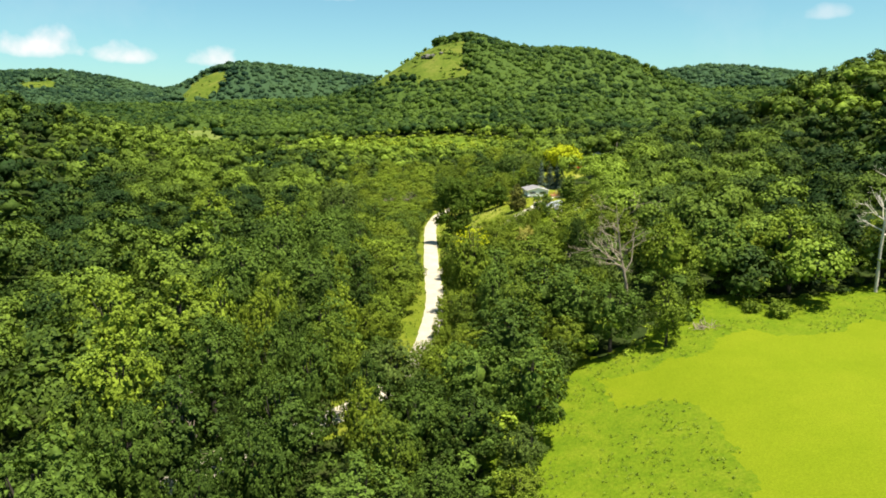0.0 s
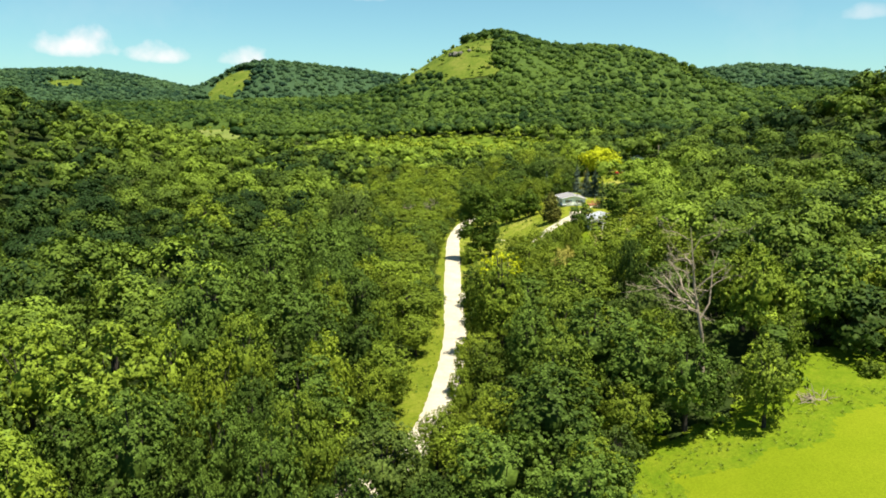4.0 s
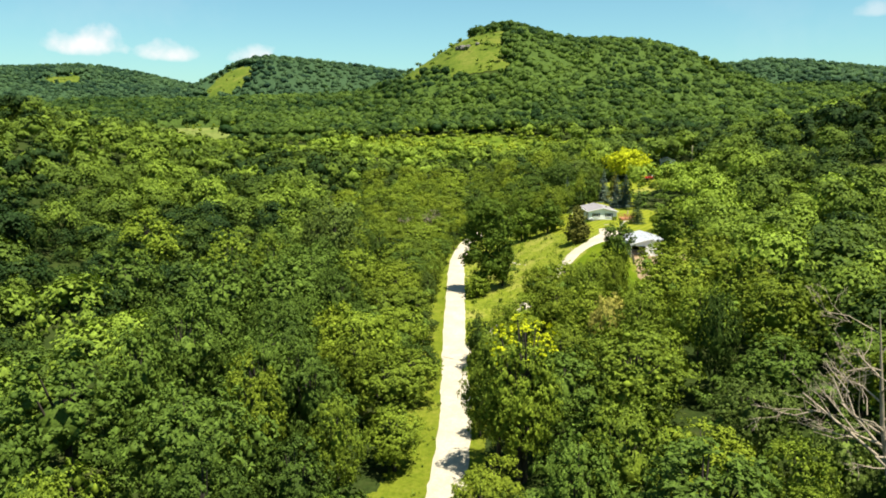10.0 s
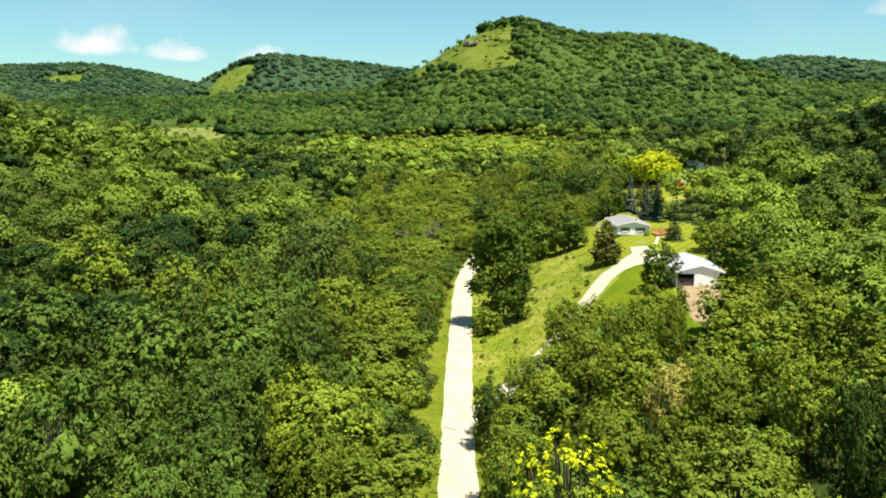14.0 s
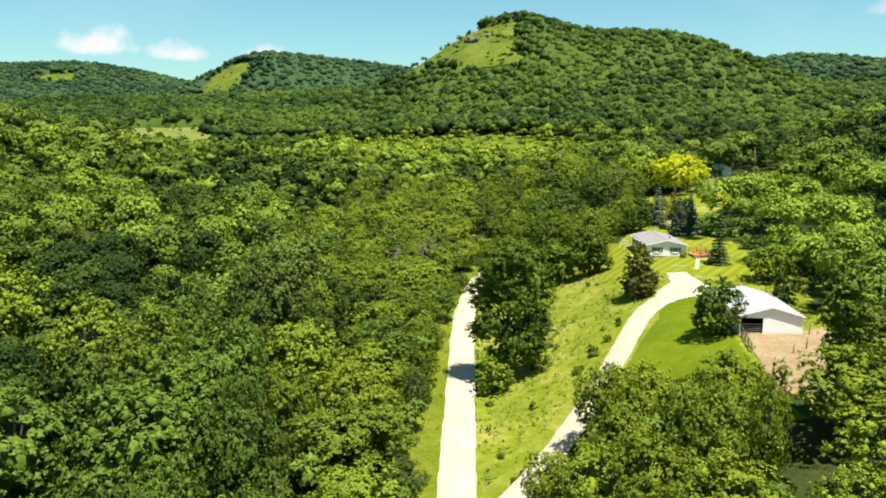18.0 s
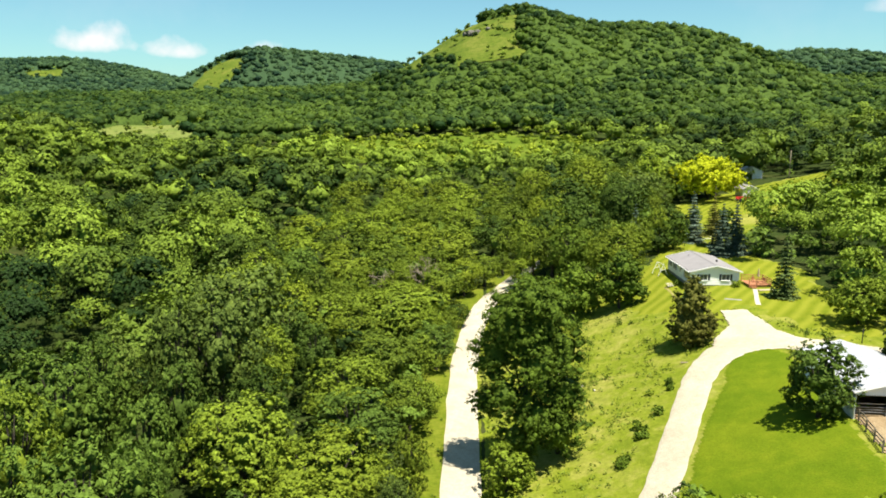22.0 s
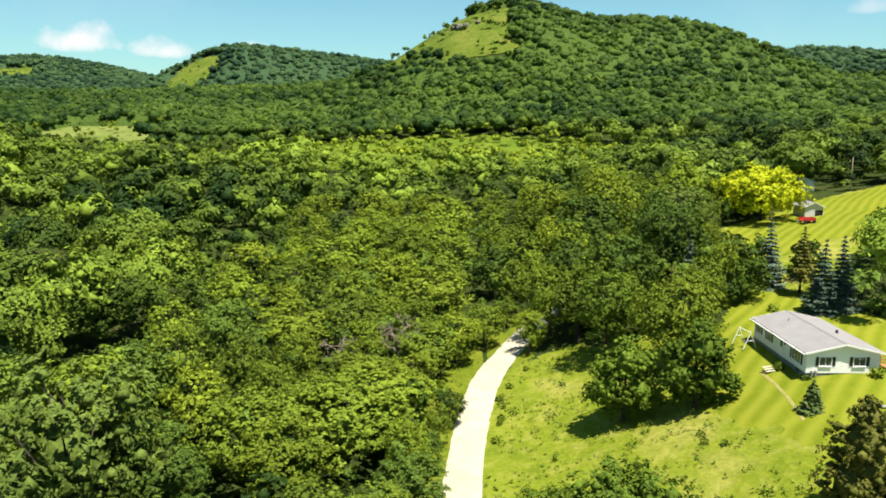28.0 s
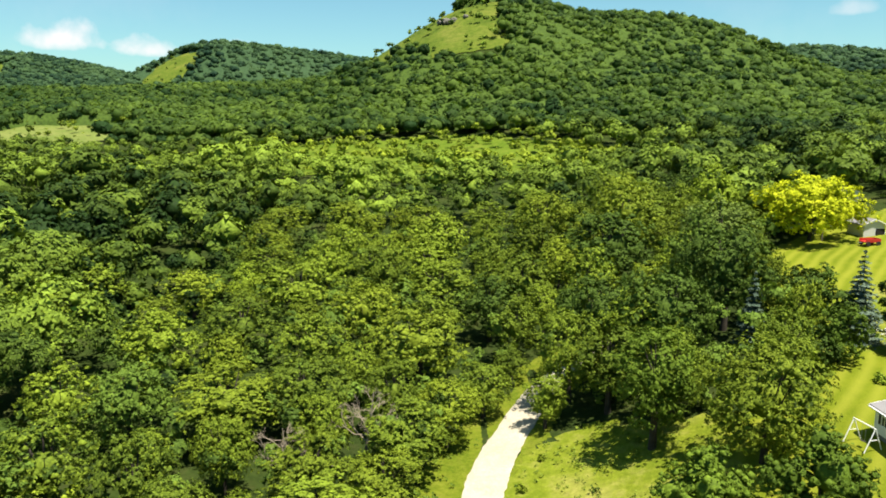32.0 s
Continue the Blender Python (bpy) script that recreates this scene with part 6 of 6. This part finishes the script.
for x, y, h in ((43.2, 216.2, 2.0), (40.4, 210.5, 1.6), (38.2, 209.0, 1.3), (44.5, 213.5, 1.4)):
    fence_post(x, y, h, "weathered wooden post in the dirt yard")
fence_post(45.8, 238.0, 1.9, "dark slim post beside the drive", BLACK, 0.06)
for x, y in ((41.5, 322.0), (44.6, 320.5), (47.5, 318.8), (40.6, 326)):
    fence_post(x, y, 1.3, "wooden fence post at the edge of the upper lawn")
fence_post(93.5, 377.5, 8.6, "grey wooden utility pole behind the far sheds", TIMBER, 0.14, "utility_pole")
fence_post(63, 351, 7.5, "grey wooden utility pole beyond the sheds", TIMBER, 0.12, "utility_pole")


def rail_fence(x, y, spin):
    root = new("rail_fence")
    root.matrix_basis = pose(x, y, gz(x, y) + 0.1, 0, 0, spin)
    for k in range(3):
        part("post", box_bm(k * 1.9 - 0.05, k * 1.9 + 0.05, -0.05, 0.05, -0.4, 1.15), TRIM, root)
    for k in range(2):
        for z in (0.45, 0.95):
            part("rail", box_bm(k * 1.9 + 0.05, (k + 1) * 1.9 - 0.05, -0.02, 0.02, z - 0.06, z + 0.06), TRIM, root)
    tagged(root, "short white rail fence below the spruces", "fence")


rail_fence(44.6, 302.0, 12)


def shed(name, x, y, W, L, eave, rise, spin, wall, roof, label, opening):
    root = new(name)
    root.matrix_basis = pose(x, y, gz(x, y), 0, 0, spin)
    part("front_wall", gable_wall(0, W, eave, rise, -0.8, 0, 0.12), wall, root)
    part("rear_wall", gable_wall(0, W, eave, rise, -0.8, L - 0.12, L), wall, root)
    part("side_wall", box_bm(0, 0.12, 0.12, L - 0.12, -0.8, eave), wall, root)
    part("side_wall", box_bm(W - 0.12, W, 0.12, L - 0.12, -0.8, eave), wall, root)
    gable_roof(root, 0, W, 0, L, eave, rise, 0.3, 0.1, roof, roof)
    a, b, h = opening
    # near-black panel on the closed wall paints the shade of an open doorway
    part("door", box_bm(a, b, -0.03, 0.0, 0.05, h), DARK, root, "dark panel standing in for a shaded open doorway")
    part("door_frame", box_bm(a - 0.1, a, -0.04, 0, 0.0, h + 0.1), TRIM, root)
    part("door_frame", box_bm(b, b + 0.1, -0.04, 0, 0.0, h + 0.1), TRIM, root)
    tagged(root, label, "shed")


GREYWALL = plain("pale_grey_siding", (0.55, 0.54, 0.52), 0.7, grain=0.06)
shed("garden_shed", 70.2, 350.5, 4.0, 5.0, 2.5, 0.9, 4, GREYWALL, SHINGLE, "pale grey garden shed with a low gable roof", (2.2, 4.0, 1.7))
shed("far_house", 83.0, 388.0, 6.0, 9.0, 3.0, 1.3, -12, SIDING, METAL_ROOF, "white farmhouse half hidden behind the golden tree", (2.0, 2.9, 2.0))


def farm_wagon():
    root = new("farm_wagon")
    root.matrix_basis = pose(68.0, 344.4, gz(68.0, 344.4) + 0.12, 0, 0, 10)
    part("bed", box_bm(-1.5, 1.5, -0.8, 0.8, 0.6, 0.75, 0.03), RED, root)
    for s in (-0.8, 0.75):
        part("side_board", box_bm(-1.5, 1.5, s, s + 0.05, 0.75, 1.25, 0.01), RED, root)
    part("tailboard", box_bm(1.45, 1.5, -0.74, 0.74, 0.75, 1.25, 0.01), RED, root)
    for x in (-1.0, 1.0):
        for y in (-0.85, 0.85):
            w = bmesh.new()
            bmesh.ops.create_cone(w, cap_ends=True, segments=14, radius1=0.4, radius2=0.4, depth=0.22)
            w.transform(pose(x, y, 0.4, 90, 0, 0))
            part("wheel", w, BLACK, root)
    part("hitch", box_bm(-2.4, -1.5, -0.05, 0.05, 0.5, 0.6), GREYBOX, root)
    tagged(root, "red farm wagon parked before the grey shed", "wagon")


farm_wagon()


def yard_cart():
    root = new("yard_cart")
    root.matrix_basis = pose(42.2, 319.2, gz(42.2, 319.2) + 0.16, 0, 0, 8)
    part("tray", box_bm(-0.7, 0.7, -0.4, 0.4, 0.3, 0.6, 0.05), BLACK, root)
    for y in (-0.45, 0.45):
        w = bmesh.new()
        bmesh.ops.create_cone(w, cap_ends=True, segments=12, radius1=0.22, radius2=0.22, depth=0.12)
        w.transform(pose(0, y, 0.22, 90, 0, 0))
        part("wheel", w, BLACK, root)
    part("handle", box_bm(0.7, 1.3, -0.03, 0.03, 0.42, 0.48), GREYBOX, root)
    tagged(root, "low dark garden cart on the upper lawn", "cart")


yard_cart()


# ---- grasses and weeds ----
def tufts(name, where, bounds, count, size, height, blades, material, label, seed):
    rng = np.random.default_rng(seed)
    x0, x1, y0, y1 = bounds
    x, y = rng.uniform(x0, x1, count), rng.uniform(y0, y1, count)
    k = where(x, y) & (np.array([noise.noise((a * 0.16, b * 0.16, seed)) for a, b in zip(x, y)]) > rng.normal(0.02, 0.22, count))
    x, y = x[k], y[k]
    n = len(x)
    s = rng.uniform(0.5, 1.5, n)
    P = np.stack([np.repeat(x, blades), np.repeat(y, blades), np.repeat(ground_z(x, y) + 0.14, blades)], 1)
    P[:, :2] += rng.normal(0, size * 0.6, (n * blades, 2)) * np.repeat(s, blades)[:, None]
    P[:, 2] += np.abs(rng.normal(0.35, 0.22, n * blades)) * height * np.repeat(s, blades)
    N = rng.normal(0, 0.6, (n * blades, 3)) + np.array([0, 0, 0.7])
    V, F = cards(rng, P, N, min(size, 0.3) * 0.6, 0.55, 0.3)
    tint = np.repeat(rng.normal(0, 0.2, n), blades * 3)
    ob = new(name, mesh_from(name, V, F, [material], False, None, tint))
    tagged(ob, label, "weeds", kind="stuff")


rough = lambda x, y: inside(YARD, x, y) & ~inside(LAWN_POLY, x, y) & ~inside(GREEN_POLY, x, y) & ~inside(DIRT_POLY, x, y) & ~inside(UPPER, x, y) & ~inside(PARK, x, y) & (line_distance(DRIVE, x, y) > 3.4) & (line_distance(ROAD, x, y) > 3.2) & (y < 312)
tufts("meadow_weeds", rough, (-4, 60, 185, 312), 3600, 0.26, 0.55, 9, WEED_LEAF, "scattered tall weeds in the meadow grass", 91)
tufts("dark_weeds", rough, (-4, 60, 185, 312), 420, 0.55, 0.9, 40, LEAF_MID, "darker weed clumps in the meadow", 92)
tufts("field_weeds", weedy, (0, 110, 20, 122), 15000, 0.17, 0.42, 9, WEED_LEAF, "mottled leafy weeds at the edge of the hay field", 93)
tufts("verge_weeds", lambda x, y: near_road(x, y, 6.8, 3.9) & (line_distance(ROAD, x, y) > 2.3) & (y < 318), (-14, 16, 60, 318), 3600, 0.28, 0.45, 7, WEED_LEAF, "low weeds along the edge of the gravel road", 94)


# ---- small things about the yard ----
def pale_log(x, y, length, spin, r, label):
    v, f = tube([(-length / 2, 0, r), (0, 0.04, r * 1.1), (length / 2, 0, r)], [r, r * 1.05, r * 0.85], 8)
    ob = new("log", mesh_from("log", v, f, [DEADWOOD], True))
    ob.matrix_basis = pose(x, y, gz(x, y) + 0.1, 0, 0, spin)
    tagged(ob, label, "log")


def field_stone(x, y, s, seed, label):
    bm = bmesh.new()
    bmesh.ops.create_icosphere(bm, subdivisions=2, radius=1.0)
    for v in bm.verts:
        q = v.co * (1 + 0.3 * noise.noise(v.co * 1.4 + Vector((seed, 0, 0))))
        v.co = Vector((q.x * s * 1.3, q.y * s, q.z * s * 0.6 + s * 0.3))
    ob = part("stone", bm, PALE_STONE)
    ob.matrix_basis = pose(x, y, gz(x, y) + 0.08, 0, 0, seed * 40)
    tagged(ob, label, "stone", "stones in the meadow")


PALE_STONE = plain("pale_limestone", (0.46, 0.43, 0.36), 0.9, grain=0.15, scale=2, fine=12, bump=0.5)
for k, (x, y) in enumerate([(9.6, 247.5), (10.4, 245.9), (11, 244.4), (11.4, 242.5), (12.1, 241.2), (9.7, 242.6), (13.3, 238.9)]):
    field_stone(x, y, 0.17 + 0.06 * (k % 3), k + 1.5, "pale limestone lying in the meadow grass")
pale_log(10.7, 243.8, 1.6, -35, 0.08, "bleached log lying in the meadow grass")
pale_log(24.4, 238.3, 1.0, 5, 0.08, "short bleached log beside the drive")


def lumber_stack(x, y, spin):
    root = new("lumber_stack")
    root.matrix_basis = pose(x, y, gz(x, y) + 0.14, 0, 0, spin)
    for k in range(5):
        part("board", box_bm(-1.3, 1.3, -0.36 + 0.15 * k, -0.23 + 0.15 * k, 0.0, 0.05 + 0.05 * (k % 2), 0.004), PALE_BOARD, root)
    tagged(root, "few pale sawn boards lying on the lawn", "lumber")


PALE_BOARD = plain("pale_sawn_board", (0.55, 0.46, 0.33), 0.85, grain=0.12, fine=30)
lumber_stack(43.9, 263.6, 12)


def patio_umbrella(x, y):
    root = new("patio_umbrella")
    z0 = gz(43.5, 266) + 0.55
    root.matrix_basis = pose(x, y, z0)
    v, f = tube([(0, 0, 0), (0, 0, 2.35)], [0.025, 0.025], 8)
    o = new("pole", mesh_from("pole", v, f, [TIMBER], True))
    o.parent = root
    bm = bmesh.new()
    bmesh.ops.create_cone(bm, cap_ends=True, segments=10, radius1=0.25, radius2=0.25, depth=0.08)
    bm.transform(pose(0, 0, 0.04))
    part("base", bm, BLACK, root)
    vs, fs = tube([(0, 0, 1.0), (0, 0, 1.3), (0, 0, 1.9), (0, 0, 2.3)], [0.17, 0.13, 0.10, 0.03], 12)
    vs = [p * np.array([1 + 0.35 * (k % 2), 1 + 0.35 * (k % 2), 1]) for k, p in enumerate(vs)]
    o = new("canopy", mesh_from("canopy", vs, fs, [CANVAS], True))
    o.parent = root
    tagged(root, "closed tan patio umbrella standing on the deck", "umbrella")


CANVAS = plain("tan_canvas", (0.42, 0.33, 0.20), 0.9, grain=0.08)
patio_umbrella(43.9, 267.2)
bush(-10.5, 748.5, 3.0, 3.6, LEAF_DARK, "dark bush beside the hilltop rocks", 69, 300)


def shrub_row(line, step, rr, material, label, seed):
    """Rough shrubs spaced along a line."""
    rng = np.random.default_rng(seed)
    for (ax, ay), (bx, by) in zip(line, line[1:]):
        n = max(1, int(math.hypot(bx - ax, by - ay) / step))
        for k in range(n):
            t = (k + rng.random()) / n
            r = rr * rng.uniform(0.6, 1.3)
            bush(ax + (bx - ax) * t + rng.normal(0, 0.4), ay + (by - ay) * t + rng.normal(0, 0.4), r, r * rng.uniform(1.0, 1.6), material, label, int(rng.integers(1, 9999)), int(260 + 260 * r))


shrub_row([(-0.6, 269.4), (2.1, 284.5), (5, 292)], 3.0, 0.4, LEAF_LIGHT, "rank green weeds by the roadside fence row", 1)
for k, (x, y) in enumerate([(21.2, 232.4), (21.5, 233.8), (18.7, 227.5), (16.2, 223.6), (16.6, 224.5), (16, 225.6), (13.5, 219.8), (13.1, 219.1), (6.4, 211.5)]):
    bush(x, y, 0.38 + 0.12 * (k % 4), 0.6 + 0.25 * (k % 3), LEAF_OAK, "shaggy green shrub at the edge of the drive", 700 + k, 420)
shrub_row([(0.6, 214.5), (1.6, 221.5)], 2.0, 0.8, LEAF_MID, "leafy shrub beside the gravel road", 3)


def board_fence(line):
    """A grey board fence: posts and two rails, following the ground."""
    root = new("board_fence")
    ox, oy = line[0]
    root.matrix_basis = pose(ox, oy, gz(ox, oy))
    for (ax, ay), (bx, by) in zip(line, line[1:]):
        n = max(1, round(math.hypot(bx - ax, by - ay) / 2.2))
        pts = [(ax + (bx - ax) * k / n, ay + (by - ay) * k / n) for k in range(n + 1)]
        a = math.degrees(math.atan2(by - ay, bx - ax))
        step = math.hypot(bx - ax, by - ay) / n
        for k, (x, y) in enumerate(pts):
            z = gz(x, y) - gz(ox, oy) + 0.1
            part("post", box_bm(-0.06, 0.06, -0.06, 0.06, -0.4, 1.25, 0.01, pose(x - ox, y - oy, z, 0, 0, a)), TIMBER, root)
            if k < n:
                for h in (0.35, 0.72, 1.08):
                    part("rail", box_bm(0.06, step - 0.06, 0.062, 0.09, h - 0.07, h + 0.07, 0, pose(x - ox, y - oy, z, 0, 0, a)), TIMBER, root)
    tagged(root, "weathered board fence between the lawn and the dirt yard", "fence")


board_fence([(34.5, 216.2), (33.6, 210.3)])
tufts("grass_clumps", rough, (-4, 60, 185, 312), 9000, 0.2, 0.24, 6, WEED_LEAF, "rough grass clumps over the meadow", 95)
